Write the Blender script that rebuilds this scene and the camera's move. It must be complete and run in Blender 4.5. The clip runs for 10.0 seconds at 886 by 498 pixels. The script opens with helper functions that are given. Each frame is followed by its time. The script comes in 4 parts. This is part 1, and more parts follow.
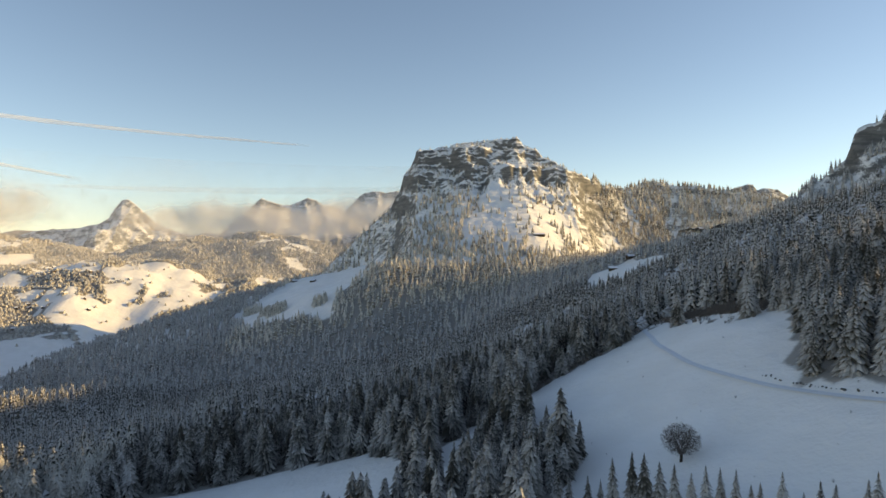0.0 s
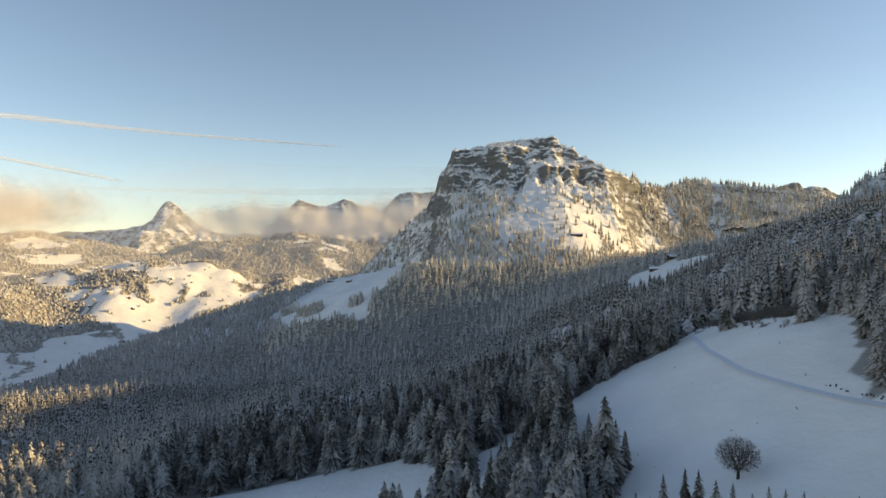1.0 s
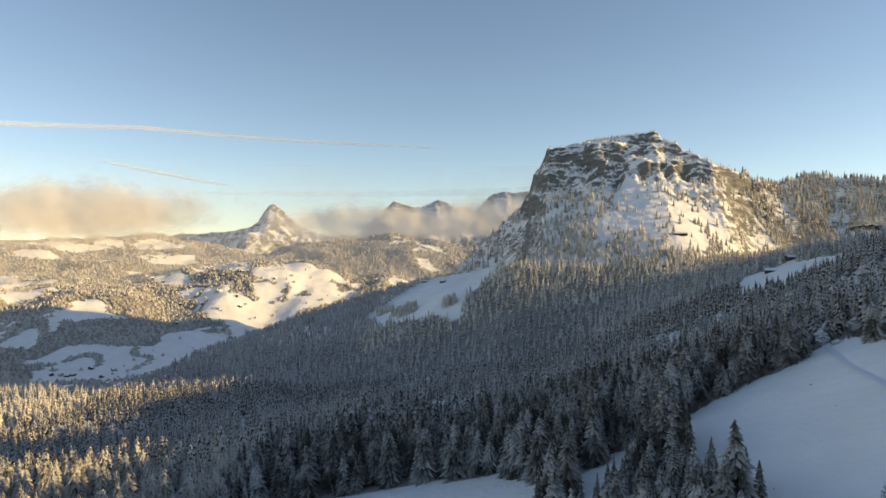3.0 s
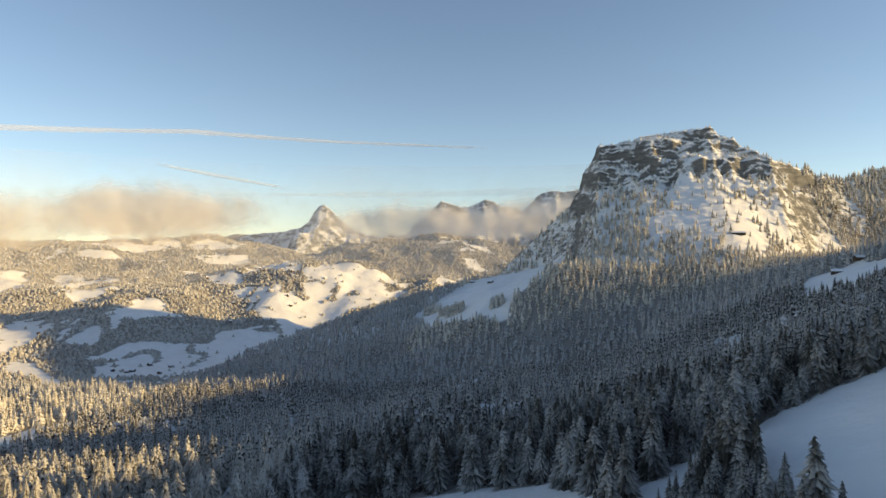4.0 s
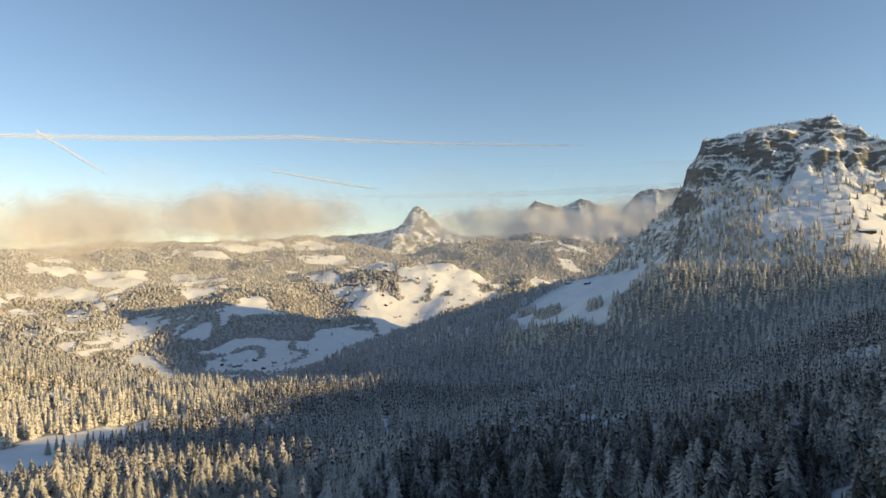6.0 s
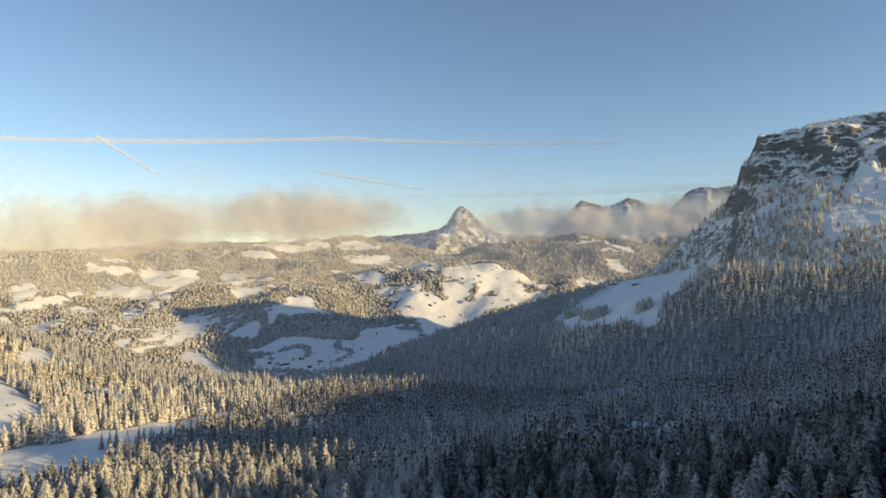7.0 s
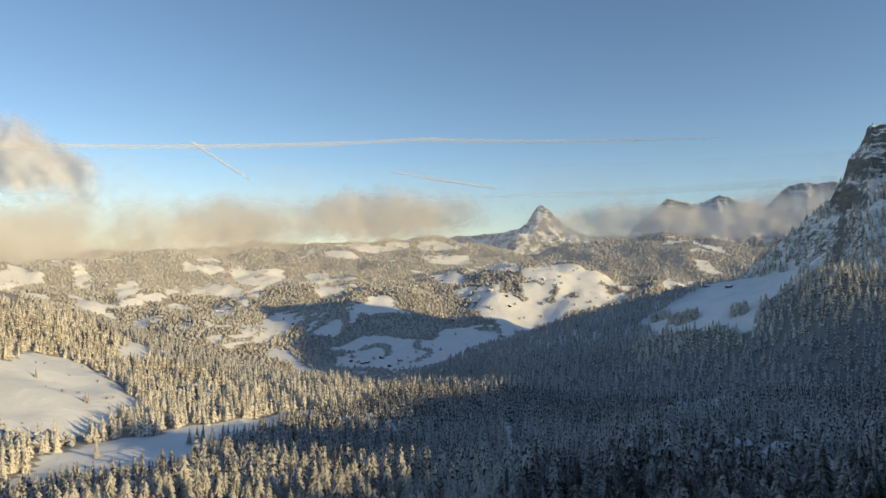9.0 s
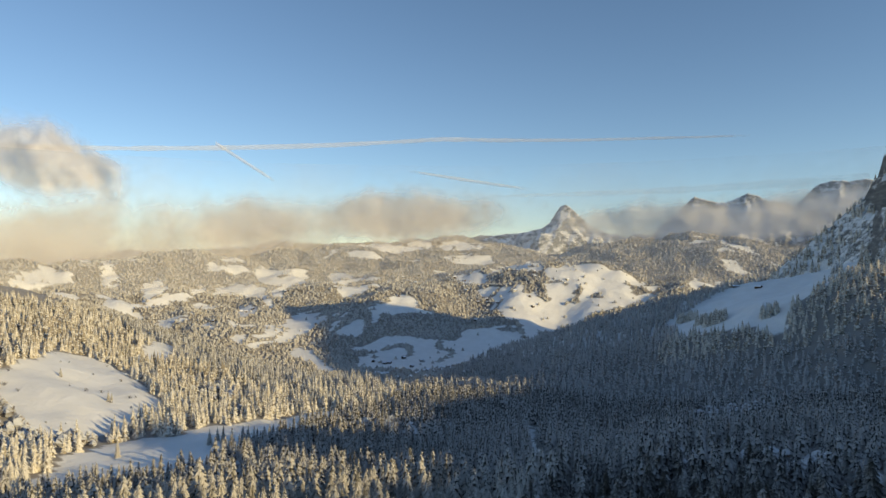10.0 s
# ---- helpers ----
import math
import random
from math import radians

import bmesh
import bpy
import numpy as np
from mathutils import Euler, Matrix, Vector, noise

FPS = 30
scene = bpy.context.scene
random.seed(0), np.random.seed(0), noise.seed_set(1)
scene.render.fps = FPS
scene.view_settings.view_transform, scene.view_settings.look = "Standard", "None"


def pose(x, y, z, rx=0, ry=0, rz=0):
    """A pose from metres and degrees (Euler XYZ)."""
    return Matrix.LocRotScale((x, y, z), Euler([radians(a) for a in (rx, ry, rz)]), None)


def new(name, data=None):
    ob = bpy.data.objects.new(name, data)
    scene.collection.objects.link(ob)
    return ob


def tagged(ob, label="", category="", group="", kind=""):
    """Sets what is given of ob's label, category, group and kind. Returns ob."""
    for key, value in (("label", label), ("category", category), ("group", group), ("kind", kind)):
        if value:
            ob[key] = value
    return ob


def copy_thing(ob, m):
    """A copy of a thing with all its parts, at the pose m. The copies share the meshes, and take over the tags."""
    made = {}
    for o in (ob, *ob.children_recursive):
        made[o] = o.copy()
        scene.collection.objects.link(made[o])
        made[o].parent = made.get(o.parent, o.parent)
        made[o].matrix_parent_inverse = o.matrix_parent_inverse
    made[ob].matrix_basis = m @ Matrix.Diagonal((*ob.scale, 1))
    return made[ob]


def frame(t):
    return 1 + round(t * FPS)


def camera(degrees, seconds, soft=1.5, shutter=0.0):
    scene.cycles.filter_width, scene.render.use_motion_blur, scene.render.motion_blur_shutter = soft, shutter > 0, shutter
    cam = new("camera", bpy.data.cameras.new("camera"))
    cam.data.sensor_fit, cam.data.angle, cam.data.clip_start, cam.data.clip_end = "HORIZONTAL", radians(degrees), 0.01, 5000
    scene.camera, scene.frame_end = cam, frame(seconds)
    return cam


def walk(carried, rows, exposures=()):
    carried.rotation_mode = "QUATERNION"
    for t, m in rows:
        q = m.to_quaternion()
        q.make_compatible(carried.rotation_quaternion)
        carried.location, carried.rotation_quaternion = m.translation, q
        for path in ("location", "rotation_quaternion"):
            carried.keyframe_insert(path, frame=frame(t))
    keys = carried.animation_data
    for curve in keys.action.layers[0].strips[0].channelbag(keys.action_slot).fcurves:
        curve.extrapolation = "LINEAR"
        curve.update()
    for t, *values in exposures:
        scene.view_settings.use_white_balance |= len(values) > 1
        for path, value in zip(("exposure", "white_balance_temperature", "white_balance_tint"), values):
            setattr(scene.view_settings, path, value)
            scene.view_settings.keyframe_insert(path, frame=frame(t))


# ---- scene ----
# ---- camera and its walk ----
cam = camera(70.5, 10.0)
# seconds, x, y, z, yaw, pitch, roll
PATH = [
    (0.0, 0.00, -0.01, 79.98, -0.001, 0.370, 0.056),
    (0.5, 0.02, 5.82, 79.74, 1.616, 0.398, 0.055),
    (1.0, -0.16, 11.07, 79.70, 3.263, 0.403, 0.046),
    (1.5, -0.70, 16.10, 79.73, 5.276, 0.416, 0.027),
    (2.0, -1.38, 21.02, 79.78, 7.451, 0.430, 0.001),
    (2.5, -2.26, 25.75, 79.79, 9.618, 0.435, 0.001),
    (4.0, -5.90, 39.56, 79.69, 16.115, 0.447, -0.009),
    (4.5, -7.44, 44.04, 79.81, 18.263, 0.458, -0.035),
    (5.0, -8.99, 48.43, 80.15, 20.423, 0.468, -0.020),
    (5.5, -10.84, 52.76, 80.39, 22.560, 0.470, -0.042),
    (7.0, -17.44, 65.88, 80.77, 28.681, 0.464, -0.007),
    (7.5, -19.36, 69.75, 80.74, 30.675, 0.480, 0.007),
    (8.0, -21.53, 73.46, 80.89, 32.607, 0.483, 0.046),
    (8.5, -24.19, 77.33, 81.08, 34.507, 0.485, 0.047),
    (9.0, -27.18, 81.62, 81.33, 35.898, 0.473, 0.062),
    (9.5, -30.47, 86.39, 81.28, 36.890, 0.475, 0.036),
    (10.0, -33.99, 91.99, 80.88, 37.943, 0.477, 0.021),
]
walk(cam, [(t, pose(x, y, z, 90 + p, 0, a) @ pose(0, 0, 0, 0, 0, r)) for t, x, y, z, a, p, r in PATH],
     [(0.0, 0.52, 8000, 12), (2.5, 0.50, 7800, 12), (4.5, 0.39, 7350, 11), (7.0, 0.22, 6800, 9), (10.0, 0.0, 6350, 7)])

# ---- light ----
SUN_AZ, SUN_EL = 82.5, 14.5  # degrees east of the first heading, and above the horizon
world = bpy.data.worlds.new("winter_sky")
scene.world = world
world.use_nodes = True
wt = world.node_tree
sky = wt.nodes.new("ShaderNodeTexSky")
sky.sky_type, sky.sun_disc = "NISHITA", False
sky.sun_elevation, sky.sun_rotation = radians(SUN_EL), radians(SUN_AZ)
sky.altitude, sky.air_density, sky.dust_density, sky.ozone_density = 2200, 1.05, 0.5, 1.8
wt.links.new(sky.outputs[0], wt.nodes["Background"].inputs[0])
wt.nodes["Background"].inputs[1].default_value = 0.14
sun = new("sun", bpy.data.lights.new("sun", "SUN"))
sun.data.energy, sun.data.angle, sun.data.color = 4.2, radians(0.6), (1.0, 0.77, 0.38)
toward = Vector((math.sin(radians(SUN_AZ)) * math.cos(radians(SUN_EL)), math.cos(radians(SUN_AZ)) * math.cos(radians(SUN_EL)), math.sin(radians(SUN_EL))))
sun.matrix_world = Matrix.LocRotScale((1500, -200, 900), toward.to_track_quat("Z", "Y"), None)


# ---- the lie of the land ----
# Spot heights of the near hillside on a coarse plan grid: a row per y, a column per x.
GX_W = np.array([-1700, -1300, -1000, -750, -500, -300, -120], float)
GX_E = np.array([40, 160, 320, 600, 900, 1400], float)
GY = np.array([-400, 0, 150, 300, 450, 650, 850, 1000, 1200, 1450, 1700, 1950, 2300], float)
WEST = np.array([
    [90, 60, 10, -30, -50, -30, -15],
    [95, 50, -10, -60, -70, -42, -25],
    [90, 40, -30, -80, -80, -40, -32],
    [70, 12, -38, -97, -95, -54, -42],
    [45, -12, -68, -114, -102, -84, -50],
    [0, -65, -118, -132, -118, -100, -65],
    [-70, -125, -152, -148, -138, -133, -100],
    [-160, -205, -205, -170, -152, -138, -108],
    [-240, -252, -242, -212, -200, -180, -140],
    [-262, -264, -225, -180, -120, -30, 26],
    [-265, -266, -195, -105, -60, -10, 50],
    [-268, -270, -215, -115, -25, 20, 70],
    [-270, -270, -270, -262, -200, -60, 60]], float)
# Eastern columns out of view are set so that their ridge shades the slopes.
EAST = np.array([
    [0, 45, 95, 160, 235, 200],
    [-5, 45, 92, 150, 222, 200],
    [-3, 46, 86, 138, 208, 200],
    [0, 50, 84, 130, 202, 200],
    [-8, 36, 86, 132, 205, 200],
    [-28, 14, 90, 145, 208, 200],
    [-55, -4, 66, 158, 246, 200],
    [-66, -8, 56, 142, 236, 200],
    [-78, -6, 58, 125, 195, 200],
    [36, 44, 48, 54, 150, 150],
    [76, 82, 74, 66, 100, 100],
    [80, 80, 70, 70, 90, 90],
    [60, 60, 60, 60, 60, 60]], float)
GX, GZ = np.concatenate([GX_W, GX_E]), np.concatenate([WEST, EAST], 1)
FLOOR = -262.0


def hermite(xs, rows, q):
    """Cubic through rows[k] at xs[k], at q. rows: (k,) or (k, n)."""
    rows = np.asarray(rows, float)
    d = np.diff(xs)
    step = np.diff(rows, axis=0) / (d if rows.ndim == 1 else d[:, None])
    m = np.concatenate([step[:1], (step[1:] + step[:-1]) / 2, step[-1:]])
    q = np.clip(q, xs[0], xs[-1])
    i = np.clip(np.searchsorted(xs, q, side="right") - 1, 0, len(xs) - 2)
    h, n = d[i], np.arange(len(q))
    t = (q - xs[i]) / h
    pick = (lambda a, k: a[k]) if rows.ndim == 1 else (lambda a, k: a[k, n])
    return ((2 * t**3 - 3 * t**2 + 1) * pick(rows, i) + (t**3 - 2 * t**2 + t) * h * pick(m, i)
            + (3 * t**2 - 2 * t**3) * pick(rows, i + 1) + (t**3 - t**2) * h * pick(m, i + 1))


def lattice(ix, iy, seed):
    h = (ix.astype(np.int64) * 374761393 + iy.astype(np.int64) * 668265263 + seed * 974711) & 0x7FFFFFFF
    h = ((h ^ (h >> 13)) * 1274126177) & 0x7FFFFFFF
    return ((h ^ (h >> 16)) & 0xFFFF) / 32767.5 - 1


def value_noise(x, y, size, seed):
    u, v = x / size, y / size
    i, j = np.floor(u), np.floor(v)
    a, b = u - i, v - j
    a, b = a * a * a * (a * (6 * a - 15) + 10), b * b * b * (b * (6 * b - 15) + 10)
    n00, n10 = lattice(i, j, seed), lattice(i + 1, j, seed)
    n01, n11 = lattice(i, j + 1, seed), lattice(i + 1, j + 1, seed)
    return (n00 * (1 - a) + n10 * a) * (1 - b) + (n01 * (1 - a) + n11 * a) * b


def fractal(x, y, size, seed, octaves=4, rough=0.5):
    out, amp = 0, 1
    for k in range(octaves):
        c, s = math.cos(k * 0.9), math.sin(k * 0.9)
        out = out + amp * value_noise(x * c - y * s, x * s + y * c, size, seed + k)
        size, amp = size / 2, amp * rough
    return out


def ramp(v, a, b):
    t = np.clip((v - a) / (b - a), 0, 1)
    return t * t * (3 - 2 * t)


# Ridges of the far valley: fall of the flanks, then x, y, height of points along each crest.
RIDGES = [
    (0.42, [(-3552, 1221, 67), (-3456, 1485, 81), (-3374, 1670, 60), (-3290, 1838, 108), (-3207, 1984, 106), (-3130, 2107, 75)]),
    (0.40, [(-3346, 2324, 81), (-3271, 2430, 143), (-3170, 2563, 168), (-3017, 2746, 159), (-2873, 2899, 153), (-2665, 3094, 180), (-2384, 3318, 195), (-2207, 3442, 154)]),
    (0.42, [(-2093, 1480, -152), (-2197, 1682, -139), (-2296, 1969, -79), (-2306, 2261, -36), (-2326, 2525, 22), (-2304, 2878, 75)]),
    (0.36, [(-1942, 1789, -212), (-1937, 1974, -126), (-1951, 2126, -68), (-1914, 2315, -40), (-1796, 2421, -61), (-1644, 2525, -114), (-1519, 2599, -178)]),
    (0.40, [(-1996, 2736, -10), (-1772, 2771, 30), (-1601, 2817, 58), (-1383, 2876, 45), (-1218, 2895, 6), (-1058, 2903, -31), (-949, 2885, -83)]),
]
RIDGES += [
    (0.42, [(-2098, 3274, 80), (-1837, 3430, 106), (-1540, 3573, 156), (-1244, 3686, 186), (-1098, 3730, 217), (-928, 3777, 183), (-735, 3820, 128), (-300, 3860, 90)]),
    (0.38, [(-2787, 975, -79), (-2660, 1043, -35), (-2625, 1130, -54), (-2440, 1292, -103), (-2299, 1442, -127), (-2164, 1552, -172)]),
    (0.36, [(-2923, 1669, -64), (-2834, 1822, -67), (-2701, 2019, -71), (-2602, 2151, -44)]),
    (0.30, [(-4700, 1500, 60), (-4500, 2300, 110), (-4200, 3200, 170), (-3600, 4000, 210), (-2400, 4400, 240), (-600, 4500, 220)]),
]


def far_land(x, y):
    z = np.zeros_like(x)
    bx, by = x + 60 * fractal(x, y, 380, 15, 3), y + 60 * fractal(x, y, 380, 17, 3)
    for fall, crest in RIDGES:
        best = np.full(len(x), -9e9)
        for (ax, ay, az), (cx, cy, cz) in zip(crest, crest[1:]):
            u = np.clip(((bx - ax) * (cx - ax) + (by - ay) * (cy - ay)) / ((cx - ax) ** 2 + (cy - ay) ** 2), 0, 1)
            d = np.hypot(bx - ax - u * (cx - ax), by - ay - u * (cy - ay))
            best = np.maximum(best, az + u * (cz - az) - fall * (np.hypot(d, 70) - 70))
        k = best - FLOOR
        z = np.log(np.exp(np.clip(z / 22, -20, 40)) + np.exp(np.clip(k / 22, -20, 40))) * 22
    z = z - 22 * np.log(2)
    rise = np.clip(z / 120, 0.06, 1.2)
    return FLOOR + z + rise * (12 * fractal(x, y, 420, 11, 4) - 26 * np.abs(fractal(x, y, 260, 23, 4, 0.5)) - 6 * np.abs(value_noise(x + 0.5 * y, y - 0.5 * x, 70, 25)) + 14)


def ground_z(x, y):
    """Height of the open ground."""
    x, y = np.asarray(x, float).ravel(), np.asarray(y, float).ravel()
    rows = np.stack([hermite(GX, row, x) for row in GZ])
    z = hermite(GY, rows, y)
    z = z + 105 * np.exp(-(((x - 900) / 150) ** 2 + ((y - 640) / 55) ** 2))  # an unseen knob added to the eastern ridge to shade the plateau
    rough = ramp(np.hypot(x - 60, y - 230), 120, 420)
    z = z + rough * (7 * fractal(x, y, 170, 3, 4) + 3 * fractal(x, y, 45, 5, 2)) + 0.8 * fractal(x, y, 60, 9, 2)
    out = np.maximum(np.maximum(GX[0] - x, x - GX[-1]) / 350, np.maximum(GY[0] - y, (y - 2000) / 350))
    out = np.maximum(out, ramp(-x, 1000, 1350) * ramp(y, 1050, 1350))
    w = ramp(out, 0, 1)
    return z * (1 - w) + far_land(x, y) * w


def inside(x, y, corners):
    p = np.array(corners, float)
    out = np.zeros(len(x), bool)
    for (ax, ay), (bx, by) in zip(p, np.roll(p, -1, 0)):
        cross = (ay > y) != (by > y)
        out ^= cross & (x < (bx - ax) * (y - ay) / (by - ay + 1e-9) + ax)
    return out


# Open snow in the plan: the meadow with the lone tree, the hollow meadow, the ski field, the hut meadow and the clearings of the western hill.
MEADOW = [(37, 338), (54, 360), (76, 374), (95, 380), (112, 394), (130, 408), (138, 384), (150, 324), (168, 302), (147, 261), (127, 221), (140, 195), (190, 150), (140, 60), (60, 100), (20, 150), (36, 205), (56, 240), (40, 290)]
HOLLOW = [(-160, 335), (-107, 338), (-65, 330), (-39, 328), (-17, 296), (-4, 257), (-30, 215), (-100, 200), (-190, 260)]
SKI_FIELD = [(-539, 1596), (-449, 1464), (-346, 1402), (-242, 1367), (-240, 1419), (-222, 1464), (-197, 1500), (-165, 1700), (-171, 1924), (-202, 1970), (-380, 2000), (-488, 1843)]
HUT_MEADOW = [(270, 1145), (346, 1155), (390, 1050), (325, 860), (250, 872), (192, 942)]
WEST_CLEARING = [(-939, 366), (-1057, 473), (-1070, 520), (-1013, 535), (-813, 515), (-759, 479), (-728, 341), (-855, 330)]
UPPER_CLEARING = [(-1075, 590), (-1270, 740), (-1235, 762), (-1100, 668)]
RIDE = [(-418, 725), (-300, 560), (-247, 473), (-235, 480), (-288, 566), (-405, 732)]
GAP = [(-10, 258), (0, 302), (34, 347), (42, 335), (14, 288), (2, 252)]
PLATEAU = [(-600, 262), (-667, 335), (-698, 393), (-680, 442), (-690, 579), (-695, 690), (-640, 690), (-578, 545), (-545, 430), (-515, 365), (-520, 285)]
THICKET = [(131, 410), (140, 384), (152, 326), (170, 304), (192, 320), (174, 347), (162, 395), (148, 425)]
MEADOWS = [THICKET, MEADOW, HOLLOW, SKI_FIELD, HUT_MEADOW, WEST_CLEARING, UPPER_CLEARING, RIDE, GAP, PLATEAU]
# Pastures of the far valley, and the copses in them.
LEFT_PASTURES = [
    [(-3311, 1144), (-3340, 1209), (-3435, 1305), (-3432, 1336), (-3303, 1336), (-3174, 1351), (-3197, 1273), (-3184, 1211), (-3221, 1180), (-3249, 1124)],
    [(-3428, 1322), (-3467, 1424), (-3391, 1525), (-3330, 1485), (-3450, 1379)],
    [(-3385, 1541), (-3352, 1576), (-3212, 1534), (-3109, 1524), (-3030, 1482), (-3097, 1432), (-3162, 1445)],
    [(-3276, 1624), (-3218, 1725), (-3202, 1702), (-3213, 1608)],
    [(-2584, 1201), (-2628, 1241), (-2488, 1252), (-2490, 1210), (-2513, 1180)],
    [(-2484, 1260), (-2818, 1494), (-2966, 1542), (-2930, 1577), (-3033, 1678), (-2785, 1594), (-2725, 1548), (-2438, 1335)],
    [(-2723, 1534), (-2743, 1584), (-2726, 1664), (-2864, 1825), (-2712, 1732), (-2664, 1606), (-2696, 1532)]]
UPPER_PASTURES = [
    [(-2754, 1787), (-2809, 1867), (-2820, 1953), (-2728, 1946), (-2700, 1985), (-2578, 1946), (-2434, 1871), (-2250, 1778), (-2277, 1755), (-2468, 1850), (-2644, 1851), (-2706, 1757)],
    [(-3089, 1969), (-3028, 2007), (-3009, 2079), (-2893, 2104), (-2920, 2037), (-2945, 1971), (-2982, 1913)],
    [(-2905, 2130), (-2987, 2236), (-2926, 2237), (-2833, 2241), (-2749, 2346), (-2556, 2186), (-2662, 2092), (-2724, 2036)],
    [(-2660, 2039), (-2621, 2130), (-2364, 1896), (-2381, 1847)],
    [(-2294, 1251), (-2366, 1309), (-2274, 1381), (-2531, 1635), (-2244, 1364), (-2236, 1273)],
    [(-3103, 2038), (-3268, 2253), (-3021, 2133), (-3075, 2037)],
    [(-2513, 1769), (-2476, 1796), (-2200, 1670), (-2146, 1618), (-2148, 1517)]]
LOWER_PASTURES = [
    [(-1958, 1344), (-1934, 1464), (-2104, 1752), (-1974, 1833), (-1867, 1842), (-1865, 1722), (-1892, 1582), (-1849, 1381)],
    [(-1827, 1688), (-1832, 1735), (-1839, 1884), (-1750, 1914), (-1697, 1826), (-1682, 1722), (-1706, 1660), (-1776, 1656)],
    [(-1749, 1443), (-1847, 1597), (-1802, 1598), (-1627, 1473), (-1435, 1406), (-1463, 1363), (-1663, 1444)],
    [(-1633, 1651), (-1629, 1726), (-1605, 1884), (-1529, 1893), (-1443, 1990), (-1490, 2091), (-1270, 2243), (-1233, 2243), (-1002, 1614), (-1105, 1534), (-1316, 1554), (-1464, 1493)],
    [(-1843, 1880), (-1823, 1958), (-1826, 2100), (-1750, 2122), (-1723, 2037), (-1618, 2109), (-1710, 2004), (-1749, 1881)]]
SUNNY_PASTURES = [
    [(-1738, 2409), (-1583, 2480), (-1514, 2466), (-1461, 2499), (-1411, 2415), (-1383, 2590), (-1448, 2656), (-1388, 2886), (-1211, 2878), (-1136, 2968), (-980, 2903), (-953, 2749), (-1002, 2618), (-1093, 2484), (-1150, 2344), (-1208, 2266), (-1347, 2198), (-1513, 2327), (-1502, 2355), (-1646, 2436)],
    [(-1982, 2620), (-1909, 2665), (-1689, 2594), (-1788, 2702), (-1865, 3276), (-1449, 2684), (-1463, 2629), (-1696, 2705), (-1729, 2605), (-1677, 2552), (-1780, 2489)],
    [(-2197, 2951), (-2078, 3182), (-2012, 3082), (-2112, 2944), (-2190, 2916)]]
FAR_PASTURES = [
    [(-2754, 2643), (-2680, 2709), (-2582, 2749), (-2525, 2737), (-2561, 2681), (-2680, 2617)],
    [(-2807, 2739), (-2737, 2911), (-2545, 2957), (-2410, 3008), (-2517, 2874), (-2610, 2778)],
    [(-2405, 3084), (-2408, 3202), (-2375, 3306), (-2197, 3362), (-2165, 3191), (-2325, 3065)],
    [(-2555, 2968), (-2589, 3087), (-2541, 3169), (-2412, 3037), (-2498, 2955)],
    [(-849, 3345), (-805, 3380), (-694, 3338), (-731, 3281), (-811, 3296)],
    [(-900, 3439), (-858, 3491), (-825, 3466), (-878, 3404)],
    [(-960, 3729), (-766, 3561), (-702, 3509), (-779, 3501), (-877, 3511)],
    [(-908, 2994), (-910, 3086), (-824, 3051), (-849, 2960), (-883, 2833)]]
COPSES = [
    [(-1709, 2599), (-1684, 2712), (-1463, 2629), (-1397, 2564), (-1472, 2492), (-1640, 2519)],
    [(-1419, 2551), (-1356, 2539), (-1298, 2456), (-1340, 2434), (-1405, 2502)],
    [(-1265, 2604), (-1236, 2628), (-1207, 2512), (-1261, 2540)],
    [(-1815, 1677), (-1704, 1686), (-1710, 1871), (-1664, 2020), (-1523, 2097), (-1422, 2189), (-1385, 2134), (-1466, 2057), (-1477, 1964), (-1583, 1859), (-1626, 1753), (-1636, 1648), (-1530, 1495), (-1683, 1585)]]


def wooded(x, y):
    """How likely a tree is to stand at a place."""
    w = np.ones(len(x))
    jx, jy = x + 9 * fractal(x, y, 50, 81, 2), y + 9 * fractal(x, y, 50, 83, 2)
    near = np.hypot(x, y) < 450
    jx, jy = np.where(near, x + 0.3 * (jx - x), jx), np.where(near, y + 0.3 * (jy - y), jy)
    for corners in MEADOWS:
        w[inside(jx, jy, corners)] = 0
    return w


def valley_wood(x, y):
    """Whether a place in the far valley is wooded: nearly all but the pastures, which hedges cross."""
    jx, jy = x + 14 * fractal(x, y, 90, 181, 3, 0.6), y + 14 * fractal(x, y, 90, 183, 3, 0.6)
    bare, copse = np.zeros(len(x), bool), np.zeros(len(x), bool)
    for corners in LEFT_PASTURES + UPPER_PASTURES + LOWER_PASTURES + SUNNY_PASTURES + FAR_PASTURES:
        bare |= inside(jx, jy, corners)
    for corners in COPSES:
        copse |= inside(jx, jy, corners)
    hedge = (np.abs(fractal(x * 0.9 + y * 0.3, (y * 0.9 - x * 0.3) * 0.35, 150, 187, 2)) < 0.06) & (fractal(x, y, 200, 186, 2) > -0.25)
    hedge |= fractal(x, y, 90, 188, 3) > 0.95
    glade = fractal(x, y, 200, 189, 4, 0.6) > 0.95
    return ~((bare & ~hedge) | (~bare & glade)) | copse


def floor_dark(x, y):
    """How dark the wood floor is painted: undergrowth, and the shade between trees."""
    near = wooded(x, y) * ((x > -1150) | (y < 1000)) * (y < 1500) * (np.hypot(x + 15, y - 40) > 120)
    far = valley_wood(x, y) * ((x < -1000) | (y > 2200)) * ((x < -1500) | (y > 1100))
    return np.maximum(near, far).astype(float)


